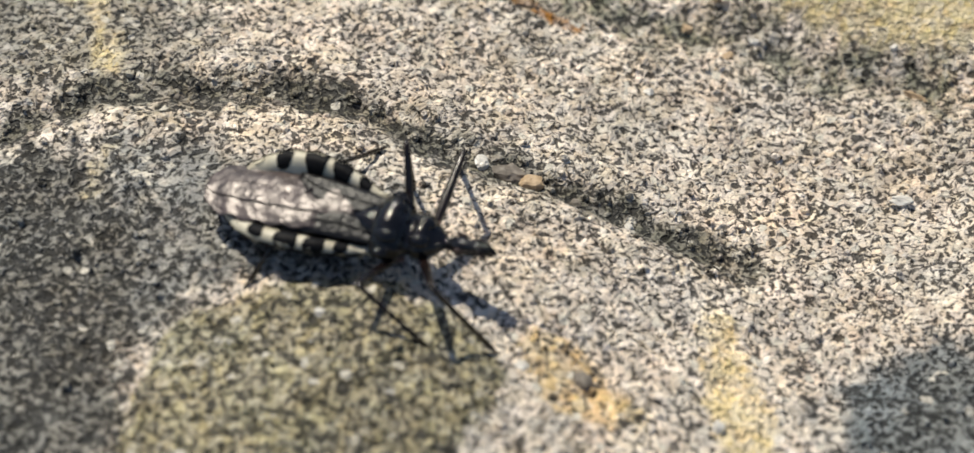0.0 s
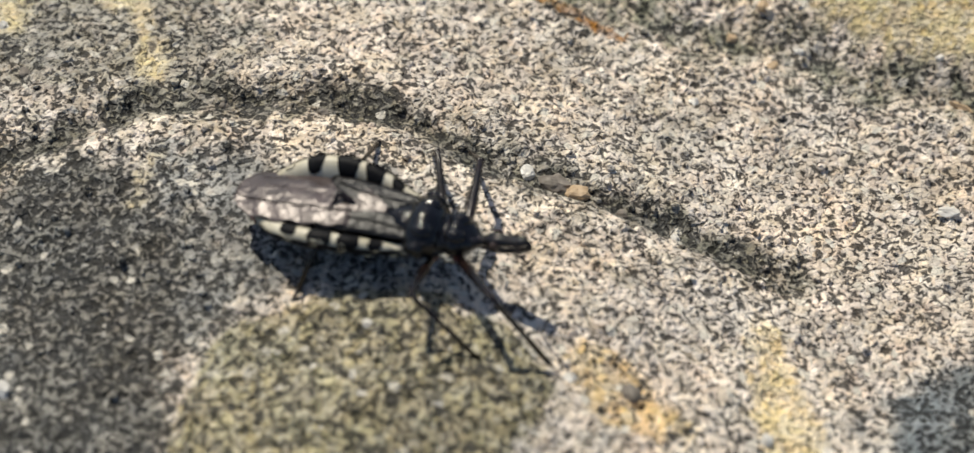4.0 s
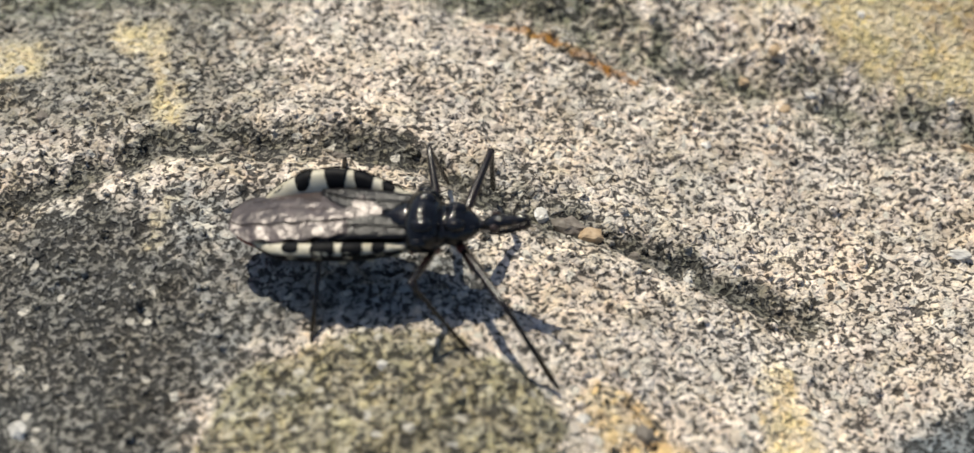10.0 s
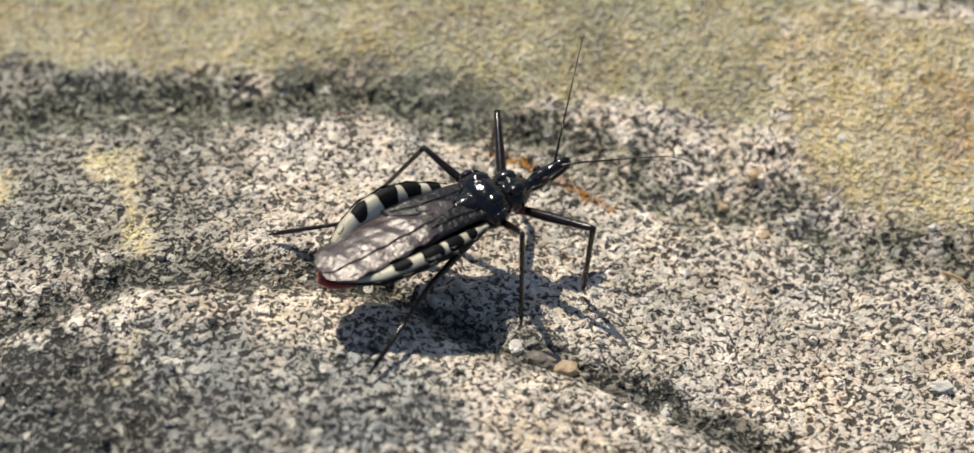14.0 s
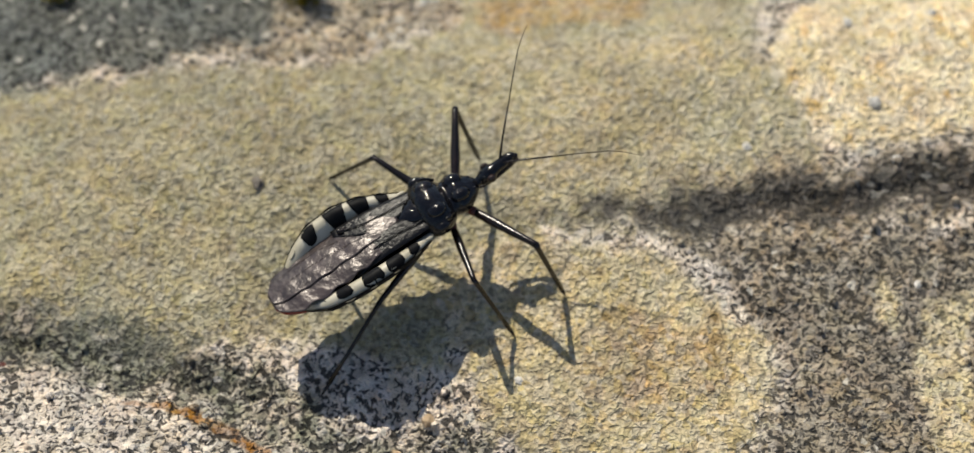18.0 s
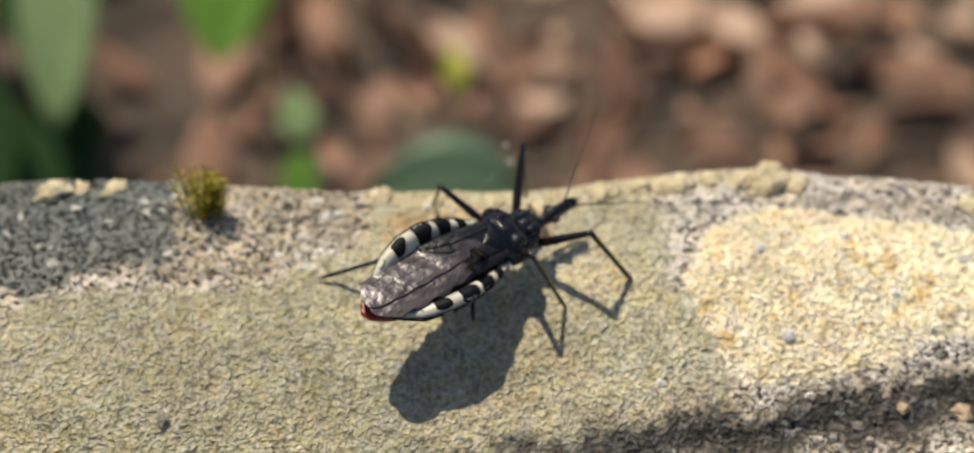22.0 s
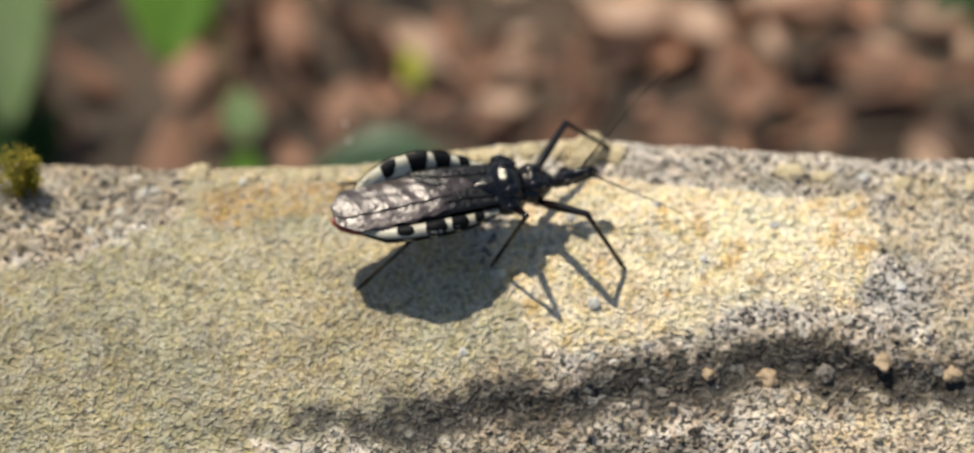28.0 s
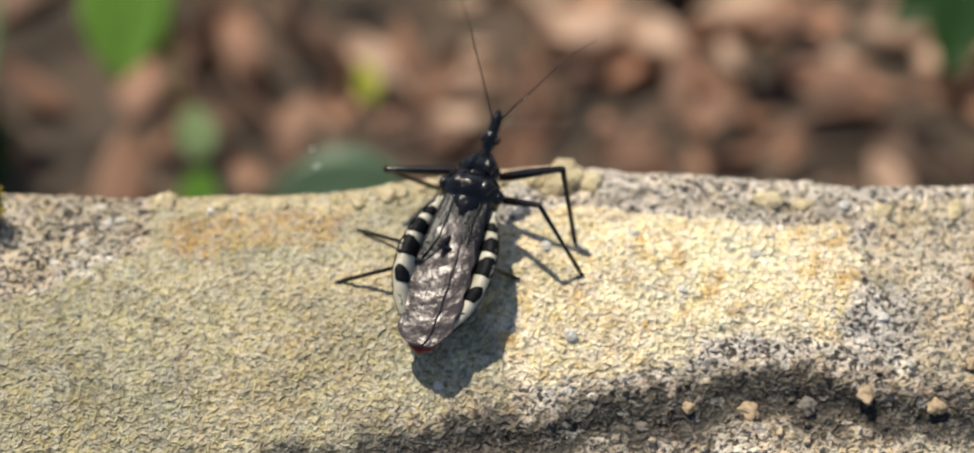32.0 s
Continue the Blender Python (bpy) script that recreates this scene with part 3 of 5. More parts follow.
def tube(points, radii, count=8, bm=None):
    """A round tapered tube through points in millimetres."""
    own = bm is None
    bm = bm or bmesh.new()
    pts = [Vector(p) * MM for p in points]
    rings = []
    for i, p in enumerate(pts):
        d = (pts[min(i + 1, len(pts) - 1)] - pts[max(i - 1, 0)]).normalized()
        side = d.cross(Vector((0, 0, 1)))
        if side.length < 0.05:
            side = d.cross(Vector((0, 1, 0)))
        side.normalize()
        other = side.cross(d)
        r = radii[i] * MM
        rings.append([p + (side * math.cos(a) + other * math.sin(a)) * r for a in (2 * math.pi * k / count for k in range(count))])
    ring_skin(bm, rings)
    return bm


def ball(cx, cy, cz, rx, ry, rz, bm=None, rings=8, count=12):
    bm = bm or bmesh.new()
    m = Matrix.Translation(Vector((cx, cy, cz)) * MM) @ Matrix.Diagonal((rx * MM, ry * MM, rz * MM, 1))
    bmesh.ops.create_uvsphere(bm, u_segments=count, v_segments=rings, radius=1, matrix=m)
    return bm


def sheet(rows, thick):
    """A thin plate with thickness from a grid of points in millimetres."""
    bm = bmesh.new()
    up = [[bm.verts.new(Vector(p) * MM) for p in row] for row in rows]
    lo = [[bm.verts.new((Vector(p) - Vector((0, 0, thick))) * MM) for p in row] for row in rows]
    nr, nc = len(rows), len(rows[0])
    for i in range(nr - 1):
        for j in range(nc - 1):
            bm.faces.new((up[i][j], up[i][j + 1], up[i + 1][j + 1], up[i + 1][j]))
            bm.faces.new((lo[i][j], lo[i + 1][j], lo[i + 1][j + 1], lo[i][j + 1]))
    edge = [(0, j) for j in range(nc)] + [(i, nc - 1) for i in range(1, nr)] + [(nr - 1, j) for j in range(nc - 2, -1, -1)] + [(i, 0) for i in range(nr - 2, 0, -1)]
    for (a, b), (c, d) in zip(edge, edge[1:] + edge[:1]):
        bm.faces.new((up[a][b], lo[a][b], lo[c][d], up[c][d]))
    return bm


def table(x, stops):
    xs, ys = zip(*stops)
    return float(np.interp(x, xs, ys))


# ---------------------------------------------------------------- the assassin bug, nose to +x, millimetres
LEG_PLAN = {  # coxa, length of femur and tibia, radius of the femur
    "L1": ((5.0, 1.0, -1.0), 6.0, 6.9, 0.34), "R1": ((5.0, -1.0, -1.0), 6.0, 6.9, 0.34),
    "L2": ((3.4, 1.2, -1.2), 5.4, 7.1, 0.29), "R2": ((3.4, -1.2, -1.2), 5.4, 7.1, 0.29),
    "L3": ((1.8, 1.2, -1.2), 6.0, 7.8, 0.28), "R3": ((1.8, -1.2, -1.2), 6.0, 7.8, 0.28)}
FLANGE_OUT = [(-9.9, 0.3), (-9.2, 1.1), (-8.2, 2.15), (-7.0, 2.95), (-5.5, 3.45), (-3.5, 3.6), (-1.5, 3.35), (0.0, 2.86), (1.4, 2.28), (2.3, 1.8)]
FLANGE_IN = [(-9.9, 0.2), (-9.0, 0.8), (-7.5, 1.3), (-5.5, 1.65), (-3.5, 1.75), (-1.5, 1.65), (0.0, 1.5), (1.4, 1.4), (2.3, 1.35)]
FLANGE_UP = [(-9.9, -0.6), (-9.0, -0.25), (-8.0, 0.45), (-5.5, 1.42), (-3.3, 1.69), (-1.4, 1.37), (0.2, 0.83), (1.2, 0.47), (2.3, 0.2)]
# along the rim: from, to, where each begins inwards and ends outwards
BLACK_SPOTS = [(-7.7, -7.1, 0.5, 0.55), (-6.25, -5.05, 0.9, 0.86), (-4.2, -2.6, 1.0, 0.97), (-2.2, -0.85, 1.0, 0.97), (-0.3, 0.55, 1.0, 0.93)]


def flange_point(x, s, side):
    """A point on the flared rim, s from its root (0) to its edge (1)."""
    a, b = table(x, FLANGE_IN), table(x, FLANGE_OUT)
    rise = math.sin(min(s, 1.05) * 2.25) if s > 0 else 0.0  # up from its root, then rolled over at the edge
    return Vector((x, side * (a + (b - a) * s), -0.25 + (table(x, FLANGE_UP) + 0.25) * rise))


def pleat(x, y):
    """The folded membranes lie askew, lower on one side, with soft cross ripples."""
    return (0.08 - 0.2 * max(y, -2.0) + 0.09 * max(0.0, -3.0 - x) + 0.03 * math.sin(3.4 * x + 1.3 * y) + 0.05 * noise.noise(Vector((1.3 * x, 1.6 * y, 7.0)))) * smooth(-1.0, -3.0, x)


def wing_z(x, y):
    d = max(0.0, -2.5 - x)
    return 1.3 - 0.15 * d - 0.007 * d * d + 0.04 * y - 0.06 * y * y - 0.3 * smooth(-2.0, 2.5, x)


WING_W = [(-10.5, 0.3), (-10.3, 0.95), (-9.7, 1.65), (-8.6, 2.1), (-6.8, 2.25), (-4.5, 2.2), (-1.5, 1.98), (1.0, 1.8), (2.4, 1.6)]


CORIUM_IN = [(-4.4, 1.75), (-3.6, 1.05), (-2.6, 0.35), (-1.8, 0.05), (0.0, 0.06), (2.3, 0.45)]


def build_bug():
    bug = new("assassin_bug")
    tagged(bug, "glossy black assassin bug with cream and black banded abdomen rim", "insect")
    # abdomen and its red tip
    part("abdomen", loft(finer([(-9.3, -0.25, 0.9, 0.2, 0.4), (-8.0, -0.3, 1.8, 0.3, 0.8), (-6, -0.3, 2.5, 0.4, 1.05), (-3.5, -0.3, 2.75, 0.5, 1.25),
                                (-1, -0.35, 2.55, 0.45, 1.35), (1, -0.35, 2.0, 0.4, 1.5), (2.6, -0.3, 1.5, 0.4, 1.4)])), CHITIN, bug)
    part("abdomen_tip", loft(finer([(-10.4, -0.7, 0.2, 0.1, 0.25), (-10.0, -0.68, 0.8, 0.2, 0.55), (-9.3, -0.55, 1.3, 0.25, 0.75), (-8.5, -0.4, 1.7, 0.25, 0.85), (-8.0, -0.35, 1.66, 0.2, 0.75)])), REDDISH, bug, "dark red tip")
    # flared rim with its dark squares
    for side, word in ((1, "left"), (-1, "right")):
        rows = []
        for k in range(45):
            x = -9.9 + 12.2 * k / 44
            wave = 0.03 * math.sin(k * 0.9)
            rows.append([flange_point(x, s * (1 + wave * s), side) for s in (0, 0.15, 0.3, 0.45, 0.6, 0.75, 0.88, 1.0)])
        rim = part("abdomen_rim", sheet(rows, 0.12), CREAM, bug, "cream flared rim")
        under = []
        for k in range(89):
            x = -9.9 + 12.2 * k / 88
            peak = max(max(0.0, 1 - abs(x - (a + b) / 2) / (0.42 * (b - a) + 0.45)) for a, b, _, _ in BLACK_SPOTS[1:])
            reach = 0.42 + 0.5 * peak
            under.append([flange_point(x, reach * q / 4, side) + Vector((0, side * 0.05, -0.15)) for q in range(5)])
        part("rim_underside", sheet(under, 0.12), VELVET, bug, "black underside of the rim")
        for a, b, root, edge in BLACK_SPOTS:
            patch = []
            for k in range(11):
                f = 2 * k / 10 - 1
                mid, half = (a + b) / 2, (b - a) / 2
                bow = math.sqrt(max(0.0, 1 - abs(f) ** 3.0))
                inner = 1.0 - root * (0.55 + 0.45 * bow) * 0.8
                outer = inner + (edge + 0.07 - inner) * (0.72 + 0.28 * bow)
                row = []
                for q in (0, 0.2, 0.4, 0.6, 0.8, 1.0):
                    s = inner + (outer - inner) * q
                    row.append(flange_point(mid + f * half * (0.8 + 0.2 * s + 0.1 * max(0.0, s - 0.62) / 0.38), s, side) + Vector((0, -side * 0.03, 0.05)))
                patch.append(row)
            part("dark_square", sheet(patch, 0.2), VELVET, rim, "black square on the rim")
        skirt = []
        for k in range(89):
            x = -9.3 + 11.2 * k / 88
            peak = max(max(0.0, 1 - abs(x - (a + b) / 2) / (0.5 * (b - a) + 0.3)) for a, b, _, _ in BLACK_SPOTS[1:])
            p = flange_point(x, 0.99, side)
            fall = 0.25 + 0.45 * float(smooth(-9.3, -6.5, x)) * float(1 - smooth(0.5, 1.9, x))
            skirt.append([p + Vector((0, side * (0.06 - 0.12 * q), 0.05 + 0.12 * peak - fall * q)) for q in (0, 0.5, 1.0)])
        part("rim_skirt", sheet(skirt, 0.1), VELVET, rim, "black lower border of the rim")
    # thorax
    part("pronotum", loft(finer([(1.3, 0.15, 1.5, 0.8, 1.1), (2.0, 0.2, 2.2, 1.35, 1.4), (2.9, 0.2, 2.3, 1.55, 1.6), (3.7, 0.1, 1.85, 1.2, 1.5),
                                 (4.1, 0.05, 1.45, 0.8, 1.4), (4.8, 0.05, 1.65, 1.1, 1.3), (5.5, -0.02, 1.3, 0.8, 1.0), (6.1, -0.1, 0.82, 0.5, 0.62), (6.4, -0.12, 0.5, 0.3, 0.4)]), 24), CHITIN, bug)
    for side in (1, -1):
        part("shoulder", ball(2.65, side * 2.1, 0.7, 0.6, 0.4, 0.4), CHITIN, bug)
        part("front_lobe", ball(4.9, side * 0.65, 0.75, 0.75, 0.55, 0.45), CHITIN, bug)
        part("hind_lobe", ball(2.85, side * 1.0, 1.25, 0.78, 0.62, 0.45), CHITIN, bug)
        part("collar_knob", ball(6.0, side * 0.5, 0.2, 0.22, 0.2, 0.2), CHITIN, bug)
        part("side_ridge", tube([(3.9, side * 1.5, 0.7), (3.2, side * 1.9, 1.0), (2.5, side * 2.15, 0.9)], [0.1, 0.16, 0.1], 7), CHITIN, bug)
        for sx, sy, sz, ln in ((1.25, 2.15, 0.3, 0.5), (2.0, 1.85, 0.0, 0.4), (1.7, 1.8, -0.5, 0.36), (-4.7, 2.25, -1.0, 0.34), (-2.7, 2.3, -1.1, 0.38), (-0.8, 2.15, -1.05, 0.34), (0.9, 1.9, -0.9, 0.3)):
            part("side_streak", ball(sx, side * sy, sz, ln, 0.18, 0.2), CREAM, bug, "small cream streak beside the wing")
    rows = []
    for k in range(8):
        f = k / 7
        w = 1.15 * (1 - f) ** 0.8 + 0.08
        rows.append([(2.15 - 2.3 * f, y * w, 1.35 - 0.35 * f - 0.18 * abs(y) + 0.12 * math.sin(f * 3.1)) for y in (-1, -0.5, 0, 0.5, 1)])
    part("scutellum", sheet(rows, 0.3), CHITIN, bug)
    # wings
    for side in (1, -1):
        rows = []
        for k in range(20):
            x = 2.3 - 6.6 * k / 19
            w = table(x, WING_W)
            inner = table(x, CORIUM_IN)
            rows.append([(x, side * (inner + (w - inner) * j / 6), wing_z(x, inner + (w - inner) * j / 6) + 0.02 * math.sin(j * 1.6) * (1 - k / 24)) for j in range(7)])
        wing = part("forewing", sheet(rows, 0.1), LEATHER, bug, "leathery black wing base")
        for off in (0.5,):
            line = []
            for k in range(12):
                x = 2.1 - 6.0 * k / 11
                w = table(x, WING_W)
                inner = table(x, CORIUM_IN)
                y = inner + (w - inner) * off
                line.append((x, side * y, wing_z(x, y) + 0.09))
            part("wing_rib", tube(line, [0.05] * 12, 6), LEATHER, wing)
    for side, drop in ((1, 0.0), (-1, -0.09)):
        rows = []
        for k in range(52):
            x = 0.2 - 10.6 * k / 51
            w = table(x, WING_W) * (1 + 0.05 * math.sin(3.3 * x + side) * smooth(-2, -4, x))
            a, b = (-0.35 * w if side > 0 else -0.97 * w), (0.97 * w if side > 0 else 0.35 * w)
            inner = table(x, [(-3.3, 1.0), (-1.5, 0.8), (0.2, 0.12)]) if x > -3.3 else 1.0
            a, b = a * min(1, inner), b * min(1, inner)
            line = [a + (b - a) * j / 27 for j in range(28)]
            rows.append([(x, y, wing_z(x, y) + 0.03 + drop + pleat(x, y) + 0.05 * noise.noise(Vector((x * 0.9, y * 1.1, side * 3.0)))) for y in line])
        film = part("wing_membrane", sheet(rows, 0.03), MEMBRANE, bug, "brown papery wing membrane")
        if side > 0:
            for lane in ((-0.1, 0.55, 0.2), (0.25, 1.4, 0.75)):
                line = []
                for k in range(12):
                    f = k / 11
                    x = -1.5 - 7.6 * f
                    y = lane[0] + (lane[1] - lane[0]) * math.sin(f * 2.2) + (lane[2] - lane[0]) * f * 0.3
                    line.append((x, y, wing_z(x, y) + 0.06 + pleat(x, y)))
                part("vein", tube(line, [0.016] * 11 + [0.01], 6), MEMBRANE, film)
    # head
    head = part("head", loft(finer([(6.1, -0.12, 0.44, 0.3, 0.32), (6.5, -0.12, 0.36, 0.28, 0.3), (6.9, -0.02, 0.5, 0.4, 0.4), (7.4, 0.12, 0.62, 0.5, 0.48), (7.8, 0.22, 0.5, 0.42, 0.42), (8.1, 0.3, 0.44, 0.38, 0.36),
                                    (8.9, 0.48, 0.42, 0.34, 0.32), (9.4, 0.6, 0.34, 0.26, 0.24), (9.7, 0.66, 0.14, 0.12, 0.12)]), 16), CHITIN, bug)
    for side in (1, -1):
        part("eye", ball(7.45, side * 0.56, 0.2, 0.36, 0.27, 0.36), EYE, head)
        part("ocellus", ball(7.0, side * 0.26, 0.36, 0.14, 0.12, 0.12), CHITIN, head)
    part("rostrum", tube([(9.45, 0, 0.5), (9.72, 0, 0.3), (9.7, 0, -0.02), (9.3, 0, -0.35), (8.4, 0, -0.72), (7.5, 0, -0.98), (6.7, 0, -1.05), (6.2, 0, -0.9)], [0.16, 0.21, 0.22, 0.21, 0.2, 0.18, 0.13, 0.05]), LEG, head)
    # antennae
    feelers = {}
    for side, key in ((1, "L"), (-1, "R")):
        feeler = part("antenna", tube([(0, 0, 0), (0.25, 0, 0.05), (1.5, 0, 0.12), (3.6, 0, 0.0)], [0.1, 0.09, 0.07, 0.065], 7), LEG, bug)
        part("flagellum", tube([(3.6, 0, 0.0), (5.4, 0, -0.05), (7.6, 0, -0.25)], [0.05, 0.042, 0.036], 6), LEG, feeler, "thin brown antenna end")
        part("antenna_tip", tube([(7.6, 0, -0.25), (8.6, 0, -0.7), (9.6, 0, -1.5)], [0.034, 0.03, 0.02], 6), LEG, feeler)
        feelers[key] = feeler
    # legs: hip, thigh, shin with its foot
    legs = {}
    for key, (coxa, femur, tibia, r) in LEG_PLAN.items():
        side = 1 if coxa[1] > 0 else -1
        part("hip", ball(coxa[0], coxa[1], coxa[2] - 0.05, 0.36, 0.3, 0.42), LEGRED, bug, "dark red hip joint")
        thigh = part("thigh", tube([(0, 0, 0), (0.5, 0, 0), (1.1, 0, 0), (2.4, 0, 0), (femur * 0.75, 0, 0), (femur - 0.15, 0, 0), (femur, 0, 0)],
                                   [r * 0.75, r * 0.85, r, r * 1.08, r * 0.82, r * 0.72, r * 0.6], 10), LEG, bug)
        part("thigh_base", tube([(-0.1, 0, 0), (0.3, 0, 0), (0.75, 0, 0)], [r * 0.9, r * 1.02, r * 0.9], 10), LEGRED, thigh, "dark red thigh base")
        shin = part("shin", tube([(-0.05, 0, 0), (0.5, 0, 0), (tibia * 0.5, 0, 0), (tibia - 0.9, 0, 0)], [r * 0.72, r * 0.62, r * 0.52, r * 0.62], 9), LEG, bug)
        part("foot", tube([(tibia - 0.9, 0, 0), (tibia - 0.4, 0, 0.03), (tibia, 0, 0.0)], [r * 0.5, r * 0.42, r * 0.2], 7), LEG, shin)
        legs[key] = (thigh, shin)
    return bug, legs, feelers


bug, bug_legs, bug_feelers = build_bug()


# ---------------------------------------------------------------- ground and litter behind the stone
GROUND_Z = -150.0


def ground_height(x, y):
    near = 1 - smooth(300, 900, np.hypot(x, y - 150))
    return GROUND_Z + near * (14 * fbm(x, y, 60, 201, 3) + 7 * fbm(x, y, 14, 207, 3)) + 60 * fbm(x, y, 5000, 209, 2) * (1 - near)


def build_ground():
    axis = spread([(-12000, -1000, 1000.0), (-1000, -250, 75.0), (-250, 350, 4.0), (350, 1000, 65.0), (1000, 12000, 1000.0)])
    X, Y = np.meshgrid(axis, axis)
    Z = ground_height(X, Y)
    n = len(axis)
    idx = np.arange(n * n).reshape(n, n)
    faces = np.stack([idx[:-1, :-1], idx[:-1, 1:], idx[1:, 1:], idx[1:, :-1]], -1).reshape(-1, 4)
    me = bpy.data.meshes.new("ground")
    me.from_pydata((np.stack([X, Y, Z], -1).reshape(-1, 3) * MM).tolist(), [], faces.tolist())
    me.polygons.foreach_set("use_smooth", [True] * len(me.polygons))
    me.materials.append(SOIL)
    return tagged(new("ground", me), "dark brown soil behind the stone", "ground", kind="structure")


build_ground()


def leaf_grid(length, width, cup, droop, tip=1.0, n=9, m=5, wave=0.0):
    """Points of a pointed leaf from its stalk along +y, in millimetres; it folds up along the midrib."""
    rows = []
    for i in range(n):
        f = i / (n - 1)
        w = width / 2 * (math.sin(math.pi * min(1, f * 0.97 + 0.03)) ** 0.75) * (1 - 0.25 * f * tip)
        w = max(w, 0.04 * width)
        row = []
        for j in range(m):
            s = 2 * j / (m - 1) - 1
            row.append((s * w, f * length, cup * width * abs(s) ** 1.4 - droop * length * f * f + wave * math.sin(5 * f + 3 * s)))
        rows.append(row)
    return rows


def litter(name, count, box, sizes, mat, label, seed, up=6.0, tilt=35):
    """Many curled dry leaves as one object."""
    rng = random.Random(seed)
    verts, faces = [], []
    for _ in range(count):
        x, y = rng.uniform(box[0], box[1]), rng.uniform(box[2], box[3])
        size = rng.uniform(*sizes)
        if x < 14 and rng.random() < 0.6:
            continue
        rows = leaf_grid(size, size * rng.uniform(0.4, 0.75), rng.uniform(-0.2, 0.3), rng.uniform(-0.25, 0.4), n=6, m=4, wave=size * 0.05)
        z = float(ground_height(x, y)) + rng.uniform(0.5, up)
        m = pose(x, y, z) @ pose(0, 0, 0, rng.uniform(-tilt, tilt), rng.uniform(-tilt, tilt), rng.uniform(0, 360)) @ Matrix.Translation((0, -size / 2, 0))
        base = len(verts)
        for row in rows:
            verts += [tuple((m @ Vector(p)) * MM) for p in row]
        for i in range(len(rows) - 1):
            for j in range(3):
                a = base + i * 4 + j
                faces.append((a, a + 1, a + 5, a + 4))
    me = bpy.data.meshes.new(name)
    me.from_pydata(verts, [], faces)
    me.polygons.foreach_set("use_smooth", [True] * len(me.polygons))
    me.materials.append(mat)
    return tagged(new(name, me), label, "leaf litter", kind="stuff")


litter("leaf_litter", 900, (-120, 260, 75, 360), (7, 20), LITTER, "dry brown leaf litter on dark soil", 5)
# paler leaves brighten this part of the litter in place of sunlight
litter("sunlit_pale_litter", 55, (50, 150, 192, 250), (7, 14), PALELEAF, "pinkish dry leaves coloured paler to look sunlit", 15, up=8)
litter("leaf_crumbs", 700, (-100, 230, 90, 320), (2.5, 7), LITTER, "crumbled dry leaves on dark soil", 9, up=9)


def dry_leaf(x, y, z, length, width, rx, ry, rz, mat, label):
    ob = part("dry_leaf", sheet(leaf_grid(length, width, 0.12, 0.12, wave=length * 0.05), 0.25), mat)
    ob.matrix_basis = pose(x * MM, y * MM, z * MM, rx, ry, rz)
    part("leaf_stalk", tube([(0, 0.5, 0.1), (0.2, -3, 0.5), (0.6, -length * 0.3, 1.2)], [0.5, 0.35, 0.25], 6), mat, ob)
    return tagged(ob, label, "leaf", "fallen leaves")


rng = random.Random(77)
for x, y, length, width, turn, mat, label in (
        (-8, 188, 15, 9, 70, LITTER, "curled orange-brown fallen leaf on the soil"),
        (86, 208, 14, 9, 100, PALELEAF, "pale pinkish dry leaf lying in sun"), (76, 214, 16, 10, 20, PALELEAF, "pale pinkish dry leaf lying in sun"),
        (98, 216, 13, 9, 60, PALELEAF, "pale pinkish dry leaf lying in sun"), (62, 205, 12, 8, 150, PALELEAF, "pale pinkish dry leaf lying in sun"),
        (115, 202, 16, 9, 110, LITTER, "orange-brown dry leaf tilted on the litter"), (124, 186, 18, 9, 75, LITTER, "orange-brown dry leaf tilted on the litter"),
        (50, 200, 12, 7, 45, PALELEAF, "pale pinkish dry leaf lying in sun"), (32, 178, 10, 8, 130, LITTER, "dull pinkish-brown fallen leaf on the soil"),
        (123, 167, 9, 7, 30, PALELEAF, "pale tan leaf near the stone"), (70, 190, 13, 8, 10, LITTER, "brown dry leaf on the litter"),
        (100, 190, 15, 9, 160, LITTER, "brown dry leaf on the litter"), (90, 178, 13, 9, 80, LITTER, "brown dry leaf on the litter"),
        (140, 205, 16, 10, 40, LITTER, "brown dry leaf on the litter"), (24, 196, 12, 6, 115, LITTER, "brown dry leaf on the litter")):
    dry_leaf(x, y, float(ground_height(x, y)) + rng.uniform(4, 7), length, width, rng.uniform(5, 30), rng.uniform(-20, 20), turn, mat, label)


def twig(x0, y0, x1, y1, r):
    pts = []
    for k in range(9):
        f = k / 8
        x, y = x0 + (x1 - x0) * f + 1.2 * math.sin(k * 1.7), y0 + (y1 - y0) * f + 1.0 * math.cos(k * 2.3)
        pts.append((x, y, float(ground_height(x, y)) + r + 5))
    ob = part("twig", tube(pts, [r * (1 - 0.05 * k) for k in range(9)], 7), LITTER)
    return tagged(ob, "thin dry brown twig lying on the litter", "twig", "fallen twigs")


for row in ((20, 215, 38, 176, 0.8), (30, 222, 45, 190, 0.6), (95, 176, 140, 190, 1.0), (60, 170, 80, 200, 0.6), (105, 225, 150, 200, 0.8)):
    twig(*row)

# ---------------------------------------------------------------- green plants behind the stone
FACING = Matrix(((1, 0, 0), (0, 0.91, -0.42), (0, 0.42, 0.91)))  # leaves spread towards the light


